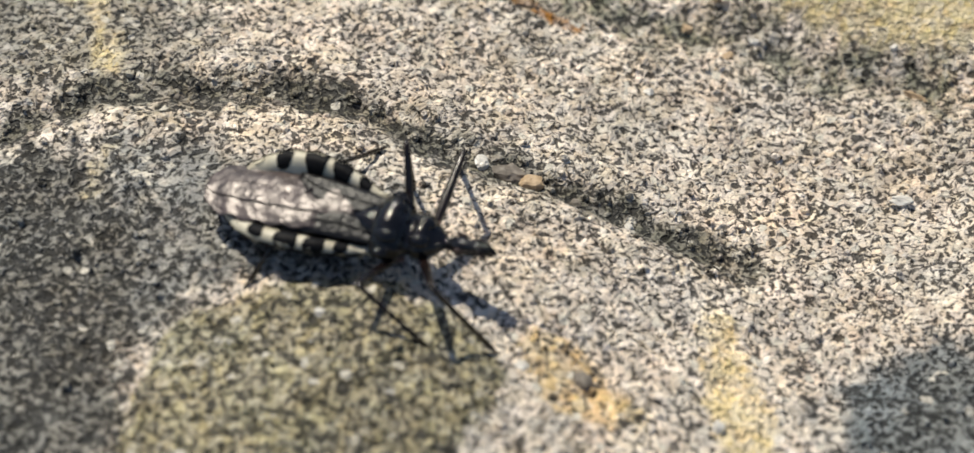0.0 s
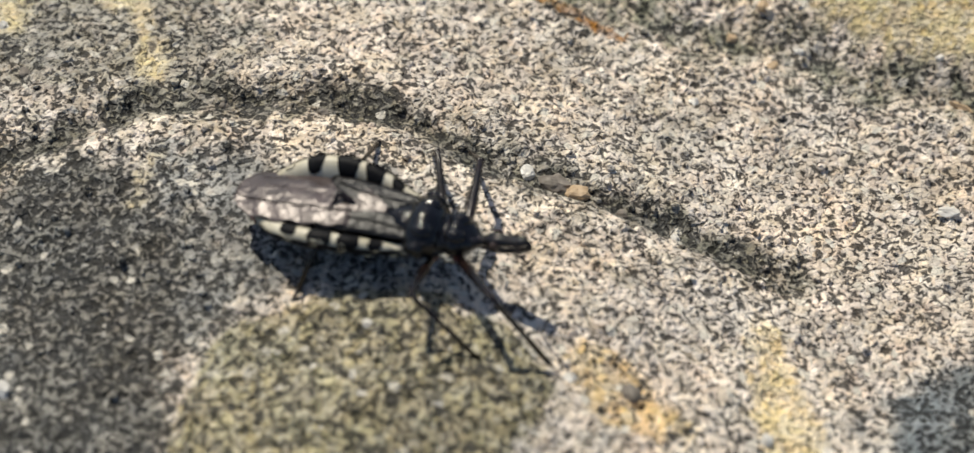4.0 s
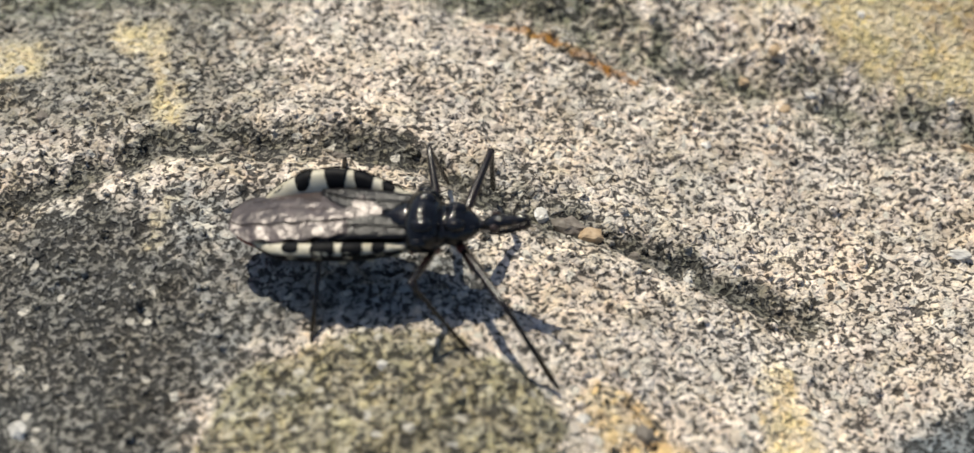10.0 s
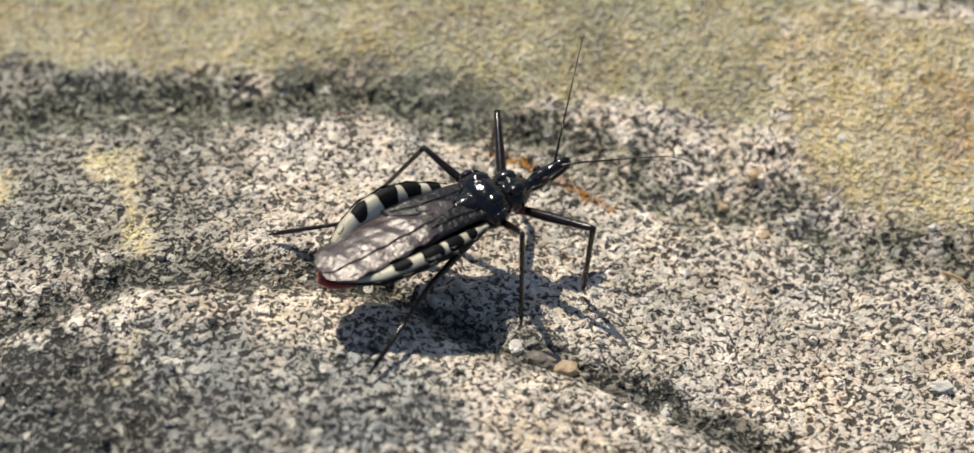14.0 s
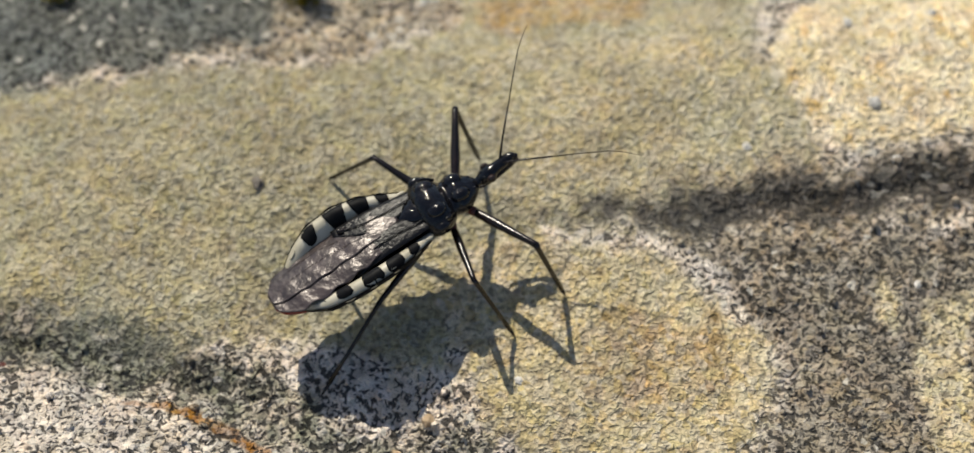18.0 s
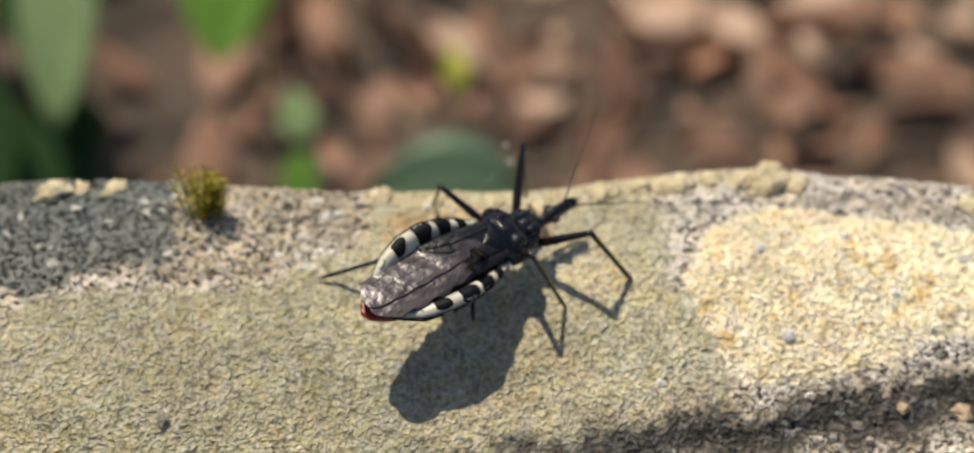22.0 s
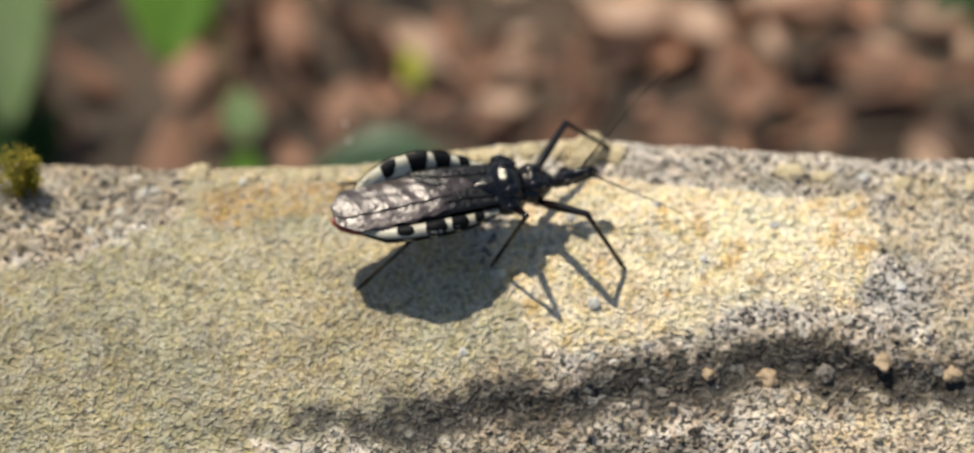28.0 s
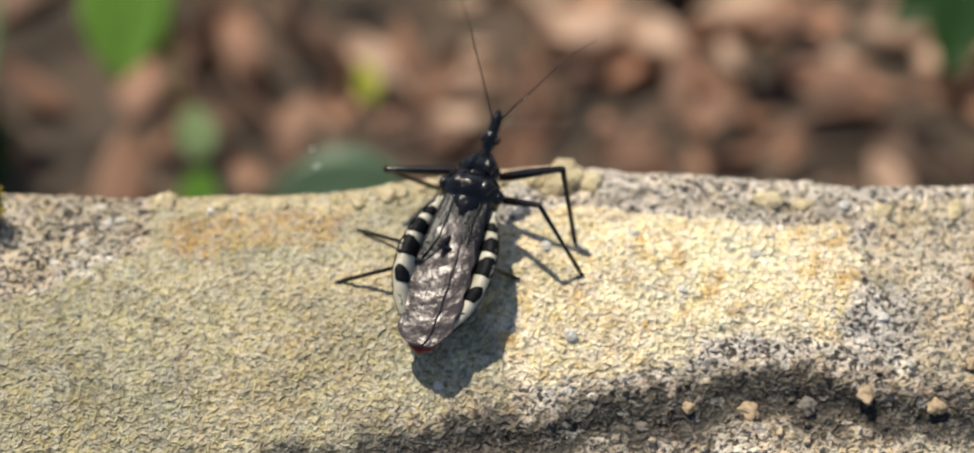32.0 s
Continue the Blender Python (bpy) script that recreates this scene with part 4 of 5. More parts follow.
def blade(parent, x, y, z, length, width, turn, mat, lean=0.0, cup=0.08, droop=0.08, roll=0.0):
    """A leaf whose stalk end is at x, y, z; turn 0 points up the view, 180 down."""
    ob = part("leaf_blade", sheet(leaf_grid(length, width, cup, droop, n=12, m=7), 0.25), mat, parent)
    ob.matrix_basis = Matrix.Translation((x * MM, y * MM, z * MM)) @ FACING.to_4x4() @ pose(0, 0, 0, 0, 0, turn) @ pose(0, 0, 0, lean, roll, 0)
    part("midrib", tube([(0, 0, 0.12), (0, length * 0.5, 0.12 - droop * length * 0.25), (0, length * 0.97, 0.1 - droop * length * 0.94)], [0.35, 0.25, 0.08], 6), mat, ob)
    return ob


def seedling(label, stem_from, stem_to, leaves, stem_mat, r=0.5):
    plant = new("seedling")
    tagged(plant, label, "plant", "seedlings")
    x0, y0 = stem_from
    base = (x0, y0, float(ground_height(x0, y0)) - 1)
    mid = ((x0 + stem_to[0]) / 2 + 1.0, (y0 + stem_to[1]) / 2 + 1.5, (base[2] + stem_to[2]) / 2)
    part("stem", tube([base, mid, stem_to], [r, r * 0.85, r * 0.6], 7), stem_mat, plant)
    for args in leaves:
        blade(plant, *args)
    return plant


seedling("seedling with a pale green pointed leaf hanging down", (-16, 202), (-14, 198, -112),
         [(-12, 199, -110, 32, 13, 178, PALEGREEN), (-15, 198, -112, 20, 12, 60, GREEN), (-20, 196, -113, 22, 14, 205, DARKGREEN)], GREEN)
seedling("seedling with one broad bright green leaf", (16, 200), (13, 190, -106),
         [(13, 190, -106, 19, 15, 172, GREEN), (13, 191, -105, 16, 12, 20, GREEN), (12, 191, -106, 18, 11, -70, PALEGREEN)], GREEN)
seedling("tiny seedling with a yellow-green leaf", (46, 181), (45, 187, -136), [(45.2, 186, -136, 7, 4.2, 4, YELLOWLEAF)], PALELEAF, 0.35)
seedling("small seedling with narrow green leaves", (22.5, 157), (21.7, 160, -117), [(21.7, 160, -117, 8, 6.2, 8, PALEGREEN), (21.4, 159, -118, 9, 6.2, 176, GREEN)], GREEN, 0.4)
seedling("seedling with a rounded dull blue-green leaf close behind the stone", (42, 128), (42, 136, -106),
         [(50, 139, -104, 20, 17, 86, BLUEGREEN), (36, 133, -106, 8, 8, 70, BLUEGREEN)], GREEN)
# its highest, rearmost leaves are added to shade and cover the left litter
seedling("dark green leafy plant in shade", (-30, 186), (-28, 182, -122),
         [(-28, 182, -122, 22, 13, 200, DARKGREEN), (-26, 178, -126, 20, 12, 165, DARKGREEN), (-24, 186, -118, 22, 13, 140, DARKGREEN), (-32, 186, -120, 22, 13, 30, DARKGREEN),
          (-24, 174, -134, 14, 9, 178, GREEN), (-17, 180, -129, 20, 12, 185, DARKGREEN), (-21, 176, -131, 18, 11, 150, DARKGREEN), (-14, 175, -135, 14, 9, 205, DARKGREEN), (-9, 184, -134, 14, 9, 160, DARKGREEN), (-18, 190, -124, 16, 10, -20, DARKGREEN), (-34, 196, -108, 26, 16, 150, DARKGREEN), (-30, 210, -100, 28, 17, 175, DARKGREEN),
          (-40, 205, -96, 28, 17, 120, DARKGREEN), (-20, 222, -98, 26, 16, 100, DARKGREEN), (-28, 226, -92, 28, 17, 45, DARKGREEN), (-16, 214, -110, 24, 15, 75, DARKGREEN)], DARKGREEN)
seedling("dark green leafy plant at the litter's edge", (138, 196), (134, 194, -112),
         [(134, 194, -112, 24, 13, 165, DARKGREEN), (136, 194, -112, 22, 13, 200, GREEN), (138, 192, -116, 20, 12, 120, DARKGREEN), (140, 196, -110, 24, 13, 240, DARKGREEN)], DARKGREEN)
seedling("tiny yellow-green sprout beside the stone", (108, 156), (107, 160, -138), [(107, 160, -138, 6, 4, 40, YELLOWLEAF), (106, 160, -138, 6, 4, -30, GREEN)], GREEN, 0.4)
seedling("tiny yellow-green sprout beside the stone", (96, 152), (95, 157, -137), [(95, 157, -137, 6, 4, -50, GREEN), (96, 157, -137, 5, 4, 30, YELLOWLEAF)], GREEN, 0.4)


# ---------------------------------------------------------------- small things on the stone
def surface(x, y):
    """Height of the finished top."""
    z = stone_fields(np.array([float(x)]), np.array([float(y)]))[0]
    over = max(0.0, y - float(brink(x)))
    turn = min(over / 4.0, math.pi / 2)
    return float(z[0]) - 4.0 * (1 - math.cos(turn)), y


def lump(rx, ry, rz, seed, calm=False):
    r = random.Random(seed)
    bm = bmesh.new()
    bmesh.ops.create_icosphere(bm, subdivisions=3, radius=1)
    shift = Vector((seed % 97, seed % 31, seed % 13))
    off = [Vector((r.uniform(-1, 1), r.uniform(-1, 1), r.uniform(-1, 1))).normalized() for _ in range(9)]
    cut = [r.uniform(0.62, 0.9) for _ in off]
    for v in bm.verts:
        for o, c in zip(off, cut):
            d = v.co.dot(o)
            if d > c and not calm:
                v.co -= o * (d - c) * 0.9
        v.co *= 1 if calm else 1 + 0.32 * noise.noise(v.co * 1.6 + shift) + 0.16 * noise.noise(v.co * 4.5 + shift)
        if calm:
            v.co *= 1 + 0.45 * noise.noise(v.co * 1.9 + shift) + 0.45 * noise.noise(v.co * 4.3 + shift)
        v.co = Vector((v.co.x * rx, v.co.y * ry, v.co.z * rz)) * MM
    return bm


def pebble(x, y, rx, ry, rz, mat, label, sink=0.35, name="pebble", turn=0.0):
    z, _ = surface(x, y)
    ob = part(name, lump(rx, ry, rz, int(x * 31 + y * 17), name == "stone_crumb"), mat, None, smooth_faces=name == "stone_crumb")
    ob.matrix_basis = pose(x * MM, y * MM, (z + rz * (1 - 2 * sink)) * MM, 0, 0, turn)
    return tagged(ob, label, "pebble", "grit on the stone")


WHITE, GREY, TAN = "white quartz grain stuck in the stone", "grey rounded grit grain on the stone", "tan grit grain lodged in a groove"
for x, y, r, mat, label in (
        (18.4, 3.9, 0.42, QUARTZ, WHITE), (-31.1, 8.2, 0.5, QUARTZ, WHITE), (8.4, -24, 0.5, QUARTZ, WHITE), (20.9, -27.5, 0.6, QUARTZ, WHITE), (36.5, 7.5, 0.4, QUARTZ, WHITE),
        (-15.1, 0.6, 0.65, GREYGRIT, GREY), (24, 12.3, 0.6, TANGRIT, TAN), (-29, 3.1, 0.6, GREYGRIT, GREY), (12.2, -24.7, 0.9, GREYGRIT, GREY), (11.8, 30.9, 0.65, GREYGRIT, GREY),
        (56.8, 44, 0.5, QUARTZ, WHITE), (57.9, 36.2, 0.65, QUARTZ, WHITE), (59.1, 31.6, 0.5, QUARTZ, WHITE), (59.7, 21.9, 0.4, QUARTZ, WHITE), (70.3, 29.9, 1.0, TANGRIT, TAN),
        (78.9, 30.7, 0.8, TANGRIT, TAN), (72, 42.2, 0.45, QUARTZ, WHITE), (63.4, 45, 0.4, QUARTZ, WHITE), (24.2, 50, 0.45, QUARTZ, WHITE), (31.8, 50.5, 0.4, QUARTZ, WHITE),
        (48.1, 32.8, 0.4, QUARTZ, WHITE), (21.6, 10.5, 0.5, TANGRIT, TAN), (26.5, 9.2, 0.45, QUARTZ, WHITE), (30.4, 14.6, 0.4, QUARTZ, WHITE), (66.1, 30.8, 0.7, TANGRIT, TAN),
        (74.5, 30.1, 0.8, GREYGRIT, GREY), (83.9, 29.8, 0.9, TANGRIT, TAN), (62.6, 29.6, 0.6, GREYGRIT, GREY), (86.9, 32.7, 0.7, TANGRIT, TAN), (-8, -0.6, 0.5, GREYGRIT, GREY),
        (12.5, -8, 0.55, GREYGRIT, GREY), (16.2, -9.3, 0.5, QUARTZ, WHITE), (24.4, 7.9, 0.5, TANGRIT, TAN), (6.2, -5, 0.7, QUARTZ, WHITE), (-6.5, 17.6, 0.3, LEGRED, "small dark red grain on the stone"),
        (44, 13.3, 0.35, TANGRIT, TAN), (79.5, 46.9, 0.5, QUARTZ, WHITE), (80.8, 36.5, 0.5, QUARTZ, WHITE), (66.4, 39.5, 0.4, QUARTZ, WHITE), (-27.9, -23.6, 0.8, QUARTZ, WHITE), (-4.5, -20.8, 0.45, QUARTZ, WHITE)):
    pebble(x, y, r * 0.95, r * 0.8, r * 0.6, mat, label, sink=0.45, turn=x * 40)
pebble(8, -5.6, 1.3, 0.95, 0.7, GREYGRIT, "flat grey pebble bedded in the groove")
pebble(9.6, -6.6, 0.9, 0.7, 0.55, TANGRIT, "tan grit grain lodged in a groove")
pebble(37.6, 3.7, 0.95, 0.3, 0.28, TANGRIT, "pale elongated chip lying in the groove", sink=0.2, turn=-35)
pebble(35.5, -6.5, 0.9, 0.4, 0.3, QUARTZ, "pale elongated chip lying on the stone", sink=0.2, turn=-10)
for x, y, rx, ry, rz in ((58.7, 52.1, 2.0, 1.5, 1.5), (60.8, 51.5, 1.3, 1.0, 0.7), (56.7, 52.1, 1.1, 0.9, 0.7), (51.2, 51.6, 1.3, 1.0, 0.8), (49.9, 51.6, 0.8, 0.7, 0.6), (48.4, 51.5, 0.9, 0.8, 0.6), (54.1, 52.3, 1.0, 0.9, 0.7), (45.2, 50.6, 0.8, 0.7, 0.5),
                         (46.3, 50.9, 0.6, 0.6, 0.5), (43, 50.4, 0.7, 0.6, 0.4), (37, 50.4, 0.8, 0.6, 0.4), (32.5, 50.8, 0.7, 0.6, 0.4), (74, 47.7, 1.3, 0.8, 0.35), (76.4, 47.2, 0.8, 0.6, 0.35), (82.4, 46.5, 1.4, 0.8, 0.35), (87.9, 46.2, 1.2, 0.7, 0.35),
                         (3.2, 52.6, 1.7, 1.0, 0.7), (5.3, 52.9, 0.8, 0.7, 0.5), (7.7, 52.9, 1.2, 0.8, 0.6), (28.4, 52, 1.0, 0.9, 0.6)):
    pebble(x, y, rx, ry, rz, CRUMB, "crumbly yellowish lump on the stone's back edge", sink=0.55, name="stone_crumb", turn=x * 7)


def sand(count, seed):
    """Loose grains, thick in the grooves and on gritty parts."""
    r = np.random.RandomState(seed)
    x, y = r.uniform(-36, 95, count * 3), r.uniform(-31, 52, count * 3)
    near = np.minimum(np.minimum(to_line(x, y, GROOVE_LOW), to_line(x, y, GROOVE_HIGH)), to_line(x, y, CRACK))
    plain = (inside(x, y, OLIVE) > -0.5) | (inside(x, y, BRIGHT) > -0.5) | (inside(x, y, OVAL) > -0.3)
    keep = r.uniform(0, 1, count * 3) < np.where(plain, 0.0, np.where(near < 3, 0.3, 0.16))
    keep &= y < brink(x)
    x, y = x[keep][:count], y[keep][:count]
    z, rgb, dark, grit = stone_fields(x, y)
    k = len(x)
    size = 0.14 + 0.2 * r.uniform(0, 1, k) ** 2
    box = np.array([(-1, -1, -1), (1, -1, -1), (1, 1, -1), (-1, 1, -1), (-1, -1, 1), (1, -1, 1), (1, 1, 1), (-1, 1, 1)]) * 0.6
    tips = np.array([(0, 0, 1.15), (1.1, 0, 0), (0, 1.1, 0), (-1.1, 0, 0), (0, -1.1, 0)])
    shape = np.concatenate([box, tips])
    quad = ((4, 5, 6, 7, 8), (1, 2, 6, 5, 9), (2, 3, 7, 6, 10), (3, 0, 4, 7, 11), (0, 1, 5, 4, 12))
    faces = np.array([(q[i], q[(i + 1) % 4], q[4]) for q in quad for i in range(4)])
    co = shape[None] * (1 + r.uniform(-0.25, 0.25, (k, 13, 3))) * size[:, None, None] * np.array([1.15, 1, 0.8])
    a = r.uniform(0, 6.28, k)
    c, s = np.cos(a)[:, None], np.sin(a)[:, None]
    px, py = co[..., 0] * c - co[..., 1] * s + x[:, None], co[..., 0] * s + co[..., 1] * c + y[:, None]
    pz = co[..., 2] + (z + size * 0.25)[:, None]
    v = np.stack([px, py, pz], -1).reshape(-1, 3) * MM
    f = (faces[None] + 13 * np.arange(k)[:, None, None]).reshape(-1, 3)
    me = bpy.data.meshes.new("loose_sand")
    me.vertices.add(len(v))
    me.vertices.foreach_set("co", v.ravel())
    me.loops.add(f.size)
    me.loops.foreach_set("vertex_index", f.ravel().astype(np.int32))
    me.polygons.add(len(f))
    me.polygons.foreach_set("loop_start", np.arange(0, f.size, 3, dtype=np.int32))
    me.update(calc_edges=True)
    tint = np.repeat(np.concatenate([np.clip(rgb * 1.1, 0, 1), dark[:, None] * 0.4], 1), 13, axis=0)
    me.attributes.new("zone", "FLOAT_COLOR", "POINT").data.foreach_set("color", tint.ravel().astype(np.float32))
    me.attributes.new("grit", "FLOAT", "POINT").data.foreach_set("value", np.repeat(grit, 13).astype(np.float32))
    me.materials.append(STONE)
    return tagged(new("loose_sand", me), "loose sand grains scattered over the stone", "sand", kind="stuff")


sand(5000, 3)


def moss(x, y, wide, tall, count, seed):
    r = random.Random(seed)
    z, _ = surface(x, y)
    tuft = new("moss_tuft")
    tuft.matrix_basis = pose(x * MM, y * MM, z * MM)
    tagged(tuft, "small tuft of olive and yellow moss on the stone's back edge", "moss", "moss tufts")
    for k in range(count):
        a, d = r.uniform(0, 6.28), wide / 2 * math.sqrt(r.random())
        bx, by = d * math.cos(a), d * math.sin(a) * 0.7
        h = tall * r.uniform(0.55, 1.0) * (1 - 0.35 * d / wide)
        tx, ty = bx * 1.5 + r.uniform(-0.4, 0.4), by * 1.4 + r.uniform(-0.4, 0.4)
        bm = tube([(bx, by, -0.3), ((bx + tx) / 2, (by + ty) / 2, h * 0.5), (tx, ty, h)], [0.09, 0.08, 0.04], 5)
        for q in range(15):
            f = 0.12 + 0.88 * q / 14
            p = Vector((bx + (tx - bx) * f, by + (ty - by) * f, h * f))
            b = q * 2.4
            o = Vector((math.cos(b), math.sin(b), 0.75)).normalized()
            s = o.cross(Vector((0, 0, 1))).normalized() * 0.13
            ln = r.uniform(0.5, 0.8)
            vs = [bm.verts.new((p + w) * MM) for w in (Vector((0, 0, 0)), o * ln * 0.5 + s, o * ln, o * ln * 0.5 - s)]
            bm.faces.new(vs)
        part("moss_sprig", bm, MOSS, tuft)
    return tuft


moss(14.3, 50.6, 3.2, 4.8, 26, 1)
moss(-4.4, 51.1, 1.8, 2.4, 8, 2)

# a spider's thread behind the edge, with two droplets
thread = part("spider_thread", tube([(30, 53.5, -3.4), (36, 60, -8.5), (40, 65, -9.8), (52, 68, -9.4), (70, 70, -12), (107, 160, -134)], [0.006] * 6, 5), SILK)
tagged(thread, "fine spider thread strung from stone to sprout", "thread")
part("droplet", ball(39.7, 64.6, -9.8, 0.16, 0.16, 0.16), DROP, thread, "tiny bright droplet")
part("droplet", ball(39.4, 65.6, -8.7, 0.13, 0.13, 0.13), DROP, thread, "tiny bright droplet")


# ---------------------------------------------------------------- what moves
# seconds, body centre in millimetres, heading, lift of the nose and lean in degrees
BODY = [
    (0, -2.3, -14.7, 4.8, -21, 4, 13),
    (2, -2.6, -15.1, 4.9, -20, 4, 12),
    (5, -3.5, -13.7, 5.8, -17, 5, 3),
    (7, -3.8, -11.9, 6.3, -9, 5, 3),
    (8, -4.3, -12.1, 6.6, -8, 7, 5),
    (9, -4.3, -12.0, 6.6, -8, 7, 6),
    (10.5, -4.4, -11.5, 6.3, -8, 8, 5),
    (12, -2.2, -7.6, 6.0, 21, -5, 4),
    (13, -0.4, -4.3, 5.8, 24, -3, 4),
    (15.5, 6.3, 11.8, 3.7, 43, -4, 2),
    (16.2, 10.7, 15.0, 3.5, 36, 1, 6),
    (17, 16.3, 18.4, 4.4, 28, 18, 9),
    (18.5, 25.4, 24.5, 6.8, 25, 14, 8),
    (19, 28.7, 26.3, 7.07, 26.5, 13.3, 8.7),
    (20, 26.8, 30.2, 7.6, 30, 12, 10),
    (21, 31.1, 37.6, 8.4, 41, -2, 17),
    (22.5, 36.3, 42.0, 7.4, 32, -10, 11),
    (24, 38.9, 42.5, 7.7, 20, -4, 10),
    (26, 43.0, 43.3, 7.9, 14, -5, 10),
    (29, 50.9, 43.0, 8.0, 12, -3, 11),
    (30, 51.2, 44.2, 7.4, 33, 1, 8),
    (32, 50.4, 43.7, 7.0, 69, 11, 5),
]
FEET = {
    "R1": [(0, 6.8, -23.3), (2, 7.3, -24.2), (5, 7.4, -23.6), (6, 7, -21.8), (7, 6.7, -21.6), (8, 6.9, -21.9), (9, 6.7, -21.8), (10, 6.9, -22), (11, 7.2, -17), (12, 7.8, -9.7), (13, 7.8, -10), (13.5, 10.6, -2.5), (13.9, 10.8, 0.2), (14.6, 13.4, 6.2), (15.5, 17.9, 8.1), (16, 17, 12.3), (17, 28.8, 13), (18, 34, 20.9), (19, 39.6, 26.7), (20, 37.8, 29.6), (21, 40.5, 37.4), (22, 46.8, 41.2), (23, 50.4, 38.4), (24, 49.7, 39.3), (25, 49.7, 39.3), (26, 51, 39.5), (28.5, 60.6, 38.8), (29, 60.8, 38.8), (30, 59.1, 41.8), (31, 58.3, 40.6), (32, 59, 44)],
    "R2": [(0, 3.1, -24), (2, 3.2, -23.9), (5, 3.2, -23.9), (6, 0.6, -21.9), (7, 1.2, -19.5), (8, 1.2, -19.5), (9, 1.3, -19.5), (10, 1.4, -19.6), (11, 1.2, -19.4), (12, 0.9, -19.7), (13, 5.9, -9.7), (13.5, 5, -7.9), (14.2, 6.9, -3.2), (14.9, 10, 2.3), (15.5, 11, 5.9), (16, 17.7, 10.2), (17, 17.6, 9.8), (18, 30.3, 18), (19, 30.9, 17.9), (20, 35.5, 28), (21, 37.3, 37.1), (22, 41.6, 39), (23, 42.1, 39.8), (24, 44.6, 40.2), (25, 46.9, 39.7), (26, 48.9, 39.9), (28.5, 50.5, 39.6), (29, 51.1, 39.6), (30, 56.5, 40.7), (31, 57.9, 40), (32, 59.4, 40.8)],
    "R3": [(0, -9.5, -18.2), (2, -9.7, -18.3), (5, -9.4, -18.4), (6, -9.2, -18.5), (7, -9.3, -18.4), (8, -9.3, -18.2), (9, -9.3, -18.4), (10, -9.2, -18.4), (11, -9.3, -18.5), (12, -7, -15.3), (13, -6.8, -14.9), (13.5, -5.4, -12.9), (13.9, -4.6, -11.1), (14.6, -0.7, -6.8), (15.5, 4.6, 4.5), (16, 4.5, 4.1), (17, 16, 13.4), (18, 16, 13.9), (19, 28.1, 19.2), (20, 28, 19.4), (21, 30.7, 32.4), (22, 34.6, 38.3), (23, 32.9, 38.9), (24, 34.9, 39), (25, 36.1, 39), (26, 37.1, 38.4), (28.5, 40.4, 38.1), (29, 48.5, 39.7), (30, 49.9, 40.5), (31, 50.7, 40.4), (32, 54.8, 41)],
    "L1": [(0, 4.6, -6.3), (2, 5.4, -8.5), (5, 2.2, -4.1), (6, 3.3, -3.3), (7, 5.1, -1.2), (8, 2.2, -3.4), (9, 3.3, -3.5), (10, 2.9, -3.6), (11, 2.4, -3.3), (12, 3.9, 5), (13, 3.9, 4.9), (13.5, 4.5, 9.2), (14.2, 4.7, 13.6), (14.9, 6.1, 18.5), (15.5, 8.4, 23.4), (16, 14.7, 24.1), (17, 18.2, 31.6), (18, 28.2, 32.2), (19, 33.1, 39.9), (20, 31.2, 39.6), (21, 34.4, 50.6), (22, 39.5, 50.6), (23, 44.8, 50.8), (24, 45.6, 50.8), (25, 50.9, 51.3), (26, 53.9, 51.6), (28.5, 60.7, 52.2), (29, 62, 52.3), (30, 57.1, 51.9), (31, 51.6, 51.4), (32, 49.6, 51.2)],
    "L2": [(0, 1.6, -9.3), (2, 2.1, -8.2), (5, -0.4, -4.5), (6, 1.2, -7.2), (7, -1.3, 2.1), (8, 0.4, -3.6), (9, 1.1, -1.2), (10, -0.2, -3.4), (11, -2.3, -2.1), (12, -3, 0.2), (13, -2.8, 2.8), (13.5, -3, 7.2), (13.9, -3.4, 9), (14.6, -1.7, 13.5), (15.5, 5, 19.6), (16, 6.6, 23.3), (17, 15.1, 25.3), (18, 17, 31.1), (19, 26.8, 34.2), (20, 23.3, 41.9), (21, 25.5, 47.6), (22, 32.3, 50.4), (23, 35.5, 50.7), (24, 38.7, 50.6), (25, 40.6, 50.6), (26, 43.7, 50.7), (28.5, 50.4, 51.2), (29, 51.7, 51.4), (30, 47.4, 51), (31, 43.4, 49.1), (32, 42.7, 47.1)],
    "L3": [(0, -0.4, -5), (2, 0.3, -8.5), (5, -3.9, -3.5), (6, -7.1, -2.4), (7, -6.3, -2.5), (8, -6.7, -2.1), (9, -7.4, -1.8), (10, -7.4, -1.1), (11, -9.8, -1.3), (12, -9.4, -0.7), (13, -11.1, 1.7), (13.5, -13, 1.3), (14.2, -11.9, 4), (14.9, -9.4, 7.4), (15.5, -7.9, 7.5), (16, 1.2, 17.2), (17, 5.6, 17.2), (18, 15.7, 27.2), (19, 15.7, 26.9), (20, 15.7, 31.4), (21, 18.7, 39.9), (22, 23.3, 43), (23, 26.1, 41.6), (24, 26.2, 41.5), (25, 26.1, 41.7), (26, 32.4, 50.4), (28.5, 39.1, 49.2), (29, 40.5, 49.1), (30, 38.4, 44.6), (31, 38, 38.4), (32, 40.9, 41.7)],
}
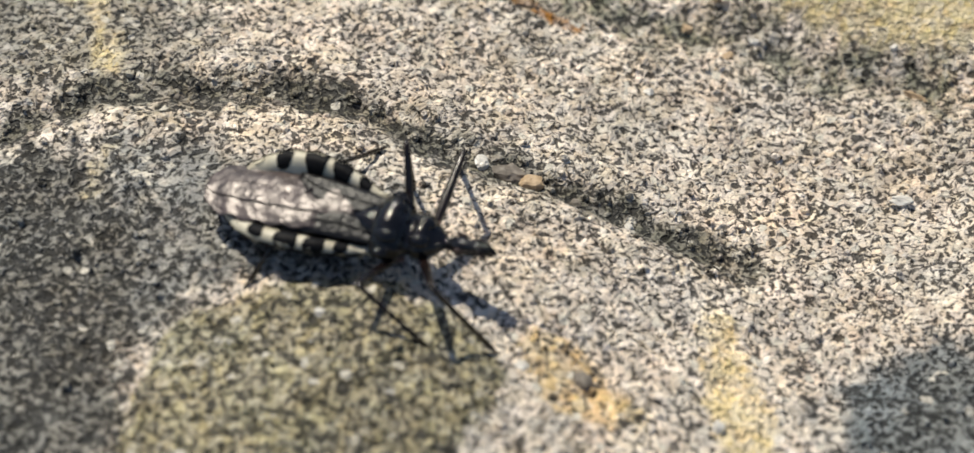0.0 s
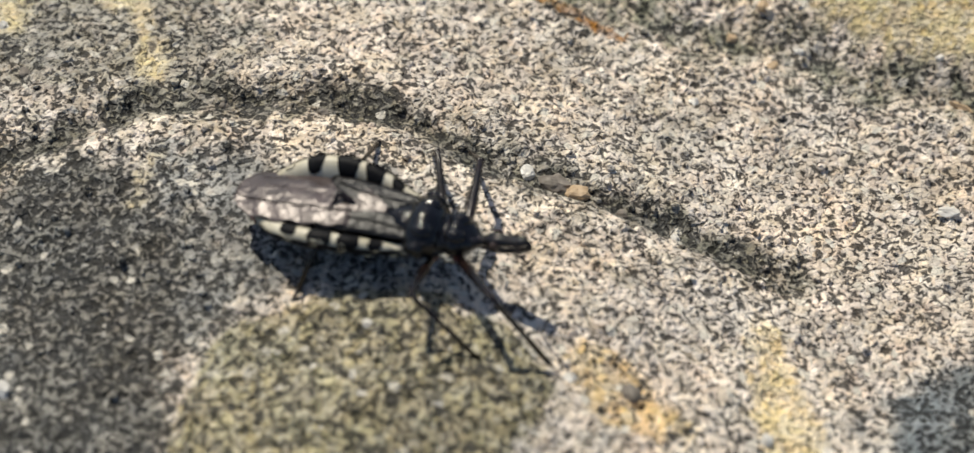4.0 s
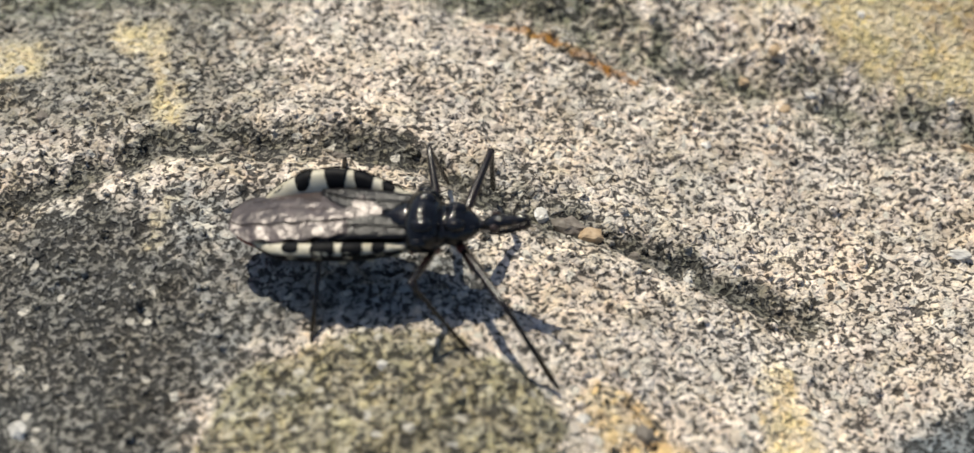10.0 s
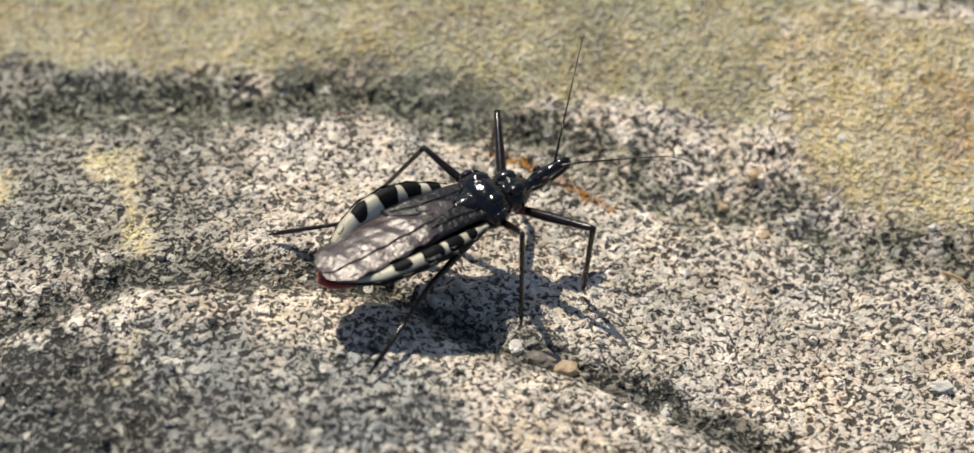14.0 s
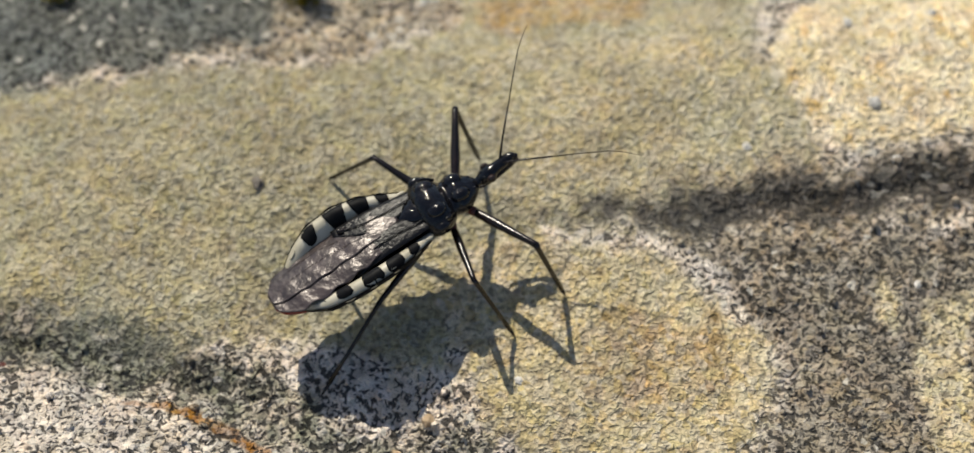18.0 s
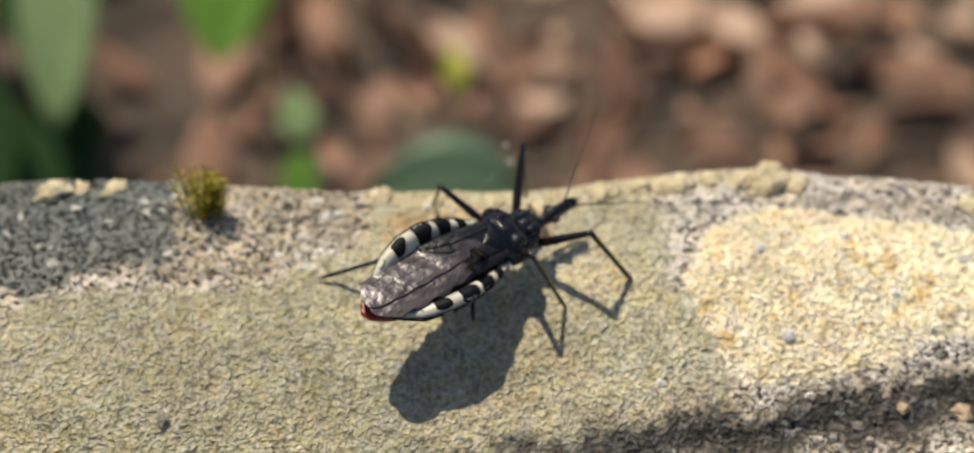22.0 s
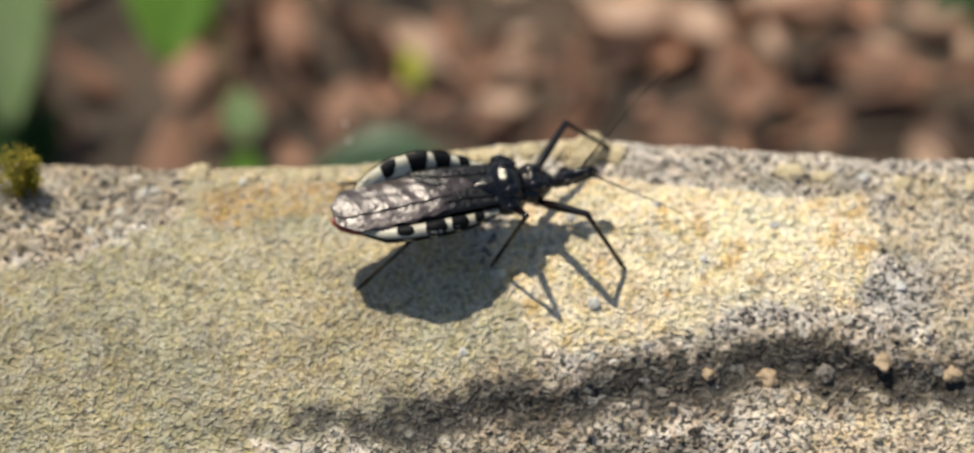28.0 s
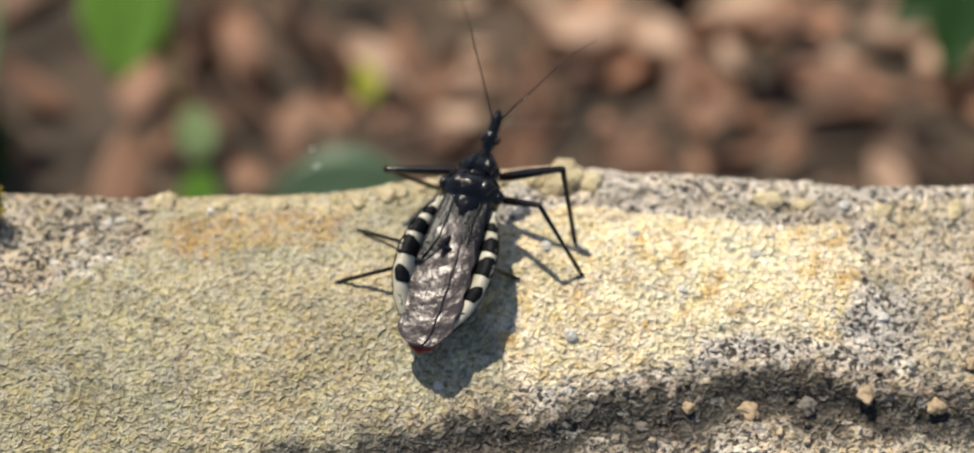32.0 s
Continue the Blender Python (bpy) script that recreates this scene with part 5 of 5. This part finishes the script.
# antennae: seconds, sideways swing from straight ahead and rise of each, in degrees
ANTENNAE = [(0, 30, 10, 40, -15), (6, 30, 10, 45, -20), (9, 50, 35, 40, -20), (12, 45, 40, 12, 5), (16, 45, 25, 45, 10), (18, 45, 25, 30, 5), (19, 48, 30, 28, 3), (23, 30, 0, 20, -5), (26, 14, -14, 35, -22),
            (29, 35, 60, 25, 0), (30, 25, 30, 20, 10), (31, 40, 35, 40, 35), (32, 35, 40, 42, 40)]


def ease(t, rows):
    """Smooth value of rows (t, ...) at t: a gentle cubic that never overshoots."""
    rows = np.array(rows, float)
    ts, vs = rows[:, 0], rows[:, 1:]
    if t <= ts[0]:
        return vs[0]
    if t >= ts[-1]:
        return vs[-1]
    i = int(np.searchsorted(ts, t, side="right")) - 1
    h = ts[i + 1] - ts[i]
    d = np.diff(vs, axis=0) / np.diff(ts)[:, None]

    def slope(k):
        if k == 0 or k == len(ts) - 1:
            return np.zeros(vs.shape[1])
        a, b = d[k - 1], d[k]
        return np.where(a * b > 0, 2 * a * b / np.where(np.abs(a + b) < 1e-9, 1e-9, a + b), 0)

    f = (t - ts[i]) / h
    m0, m1 = slope(i) * h, slope(i + 1) * h
    return (2 * f ** 3 - 3 * f ** 2 + 1) * vs[i] + (f ** 3 - 2 * f ** 2 + f) * m0 + (-2 * f ** 3 + 3 * f ** 2) * vs[i + 1] + (f ** 3 - f ** 2) * m1


def step(t, rows):
    """A foot's place: it stands, then swings over in the middle of the time between rows."""
    for (t0, x0, y0), (t1, x1, y1) in zip(rows[:-1], rows[1:]):
        if t0 <= t <= t1:
            far = math.hypot(x1 - x0, y1 - y0)
            span = min(0.8, t1 - t0) / 2
            mid = (t0 + t1) / 2
            f = float(smooth(mid - span, mid + span, t))
            x, y = x0 + (x1 - x0) * f, y0 + (y1 - y0) * f
            up = min(1.6, far * 0.3) * math.sin(math.pi * f) if far > 1.2 else 0.0
            return x, y, top(x, y) + 0.15 + up
    t1, x1, y1 = rows[-1]
    return x1, y1, top(x1, y1) + 0.15


def along(a, b):
    """Pose of a limb that lies on its x axis from a towards b."""
    d = (b - a).normalized()
    y = Vector((0, 0, 1)).cross(d)
    y = y.normalized() if y.length > 1e-4 else Vector((0, 1, 0))
    m = Matrix((d, y, d.cross(y))).transposed().to_4x4()
    m.translation = a * MM
    return m


def motions():
    times = [round(0.25 * k, 2) for k in range(129)]
    body_rows, limb_rows = [], {k: ([], []) for k in LEG_PLAN}
    for t in times:
        x, y, z, yaw, pitch, lean = (float(v) for v in ease(t, BODY))
        m = pose(x, y, z) @ pose(0, 0, 0, 0, 0, yaw) @ pose(0, 0, 0, 0, -pitch, 0) @ pose(0, 0, 0, lean, 0, 0)
        body_rows.append((t, Matrix.Translation(m.translation * MM) @ m.to_quaternion().to_matrix().to_4x4()))
        back = m.inverted()
        for key, (coxa, femur, tibia, r) in LEG_PLAN.items():
            hip, foot = Vector(coxa), back @ Vector(step(t, FEET[key]))
            d = foot - hip
            reach = femur + tibia - 0.05
            if d.length > reach:
                d = d.normalized() * reach
            if d.length < tibia - femur + 0.6:
                d = d.normalized() * (tibia - femur + 0.6)
            n = d.normalized()
            a = (femur ** 2 - tibia ** 2 + d.length ** 2) / (2 * d.length)
            high = math.sqrt(max(femur ** 2 - a * a, 0.0))
            side = 1 if coxa[1] > 0 else -1
            want = Vector({"1": (0.3, 0.6 * side, 0.9), "2": (-0.2, 0.7 * side, 0.65), "3": (-0.9, 0.2 * side, 0.2)}[key[1]])
            if key == "L2":
                want = want.lerp(Vector((-1.0, 0.3, -0.1)), float(smooth(21.5, 23, t)))
            elif key == "L1":
                want = want.lerp(Vector((-0.35, 0.5, 0.9)), float(smooth(21.5, 23, t)))
            bend = (want - n * want.dot(n)).normalized()
            knee = hip + n * a + bend * high
            limb_rows[key][0].append((t, along(hip, knee)))
            limb_rows[key][1].append((t, along(knee, hip + d)))
    walk(bug, body_rows)
    for key, (thigh, shin) in bug_legs.items():
        walk(thigh, limb_rows[key][0])
        walk(shin, limb_rows[key][1])
    for key, side, at in (("L", 1, 0), ("R", -1, 2)):
        walk(bug_feelers[key], [(t, pose(8.7 * MM, 0.26 * side * MM, 0.72 * MM) @ pose(0, 0, 0, 0, 0, side * v[at]) @ pose(0, 0, 0, 0, -v[at + 1], 0))
                                for t in times[::2] for v in (ease(t, ANTENNAE),)])


motions()
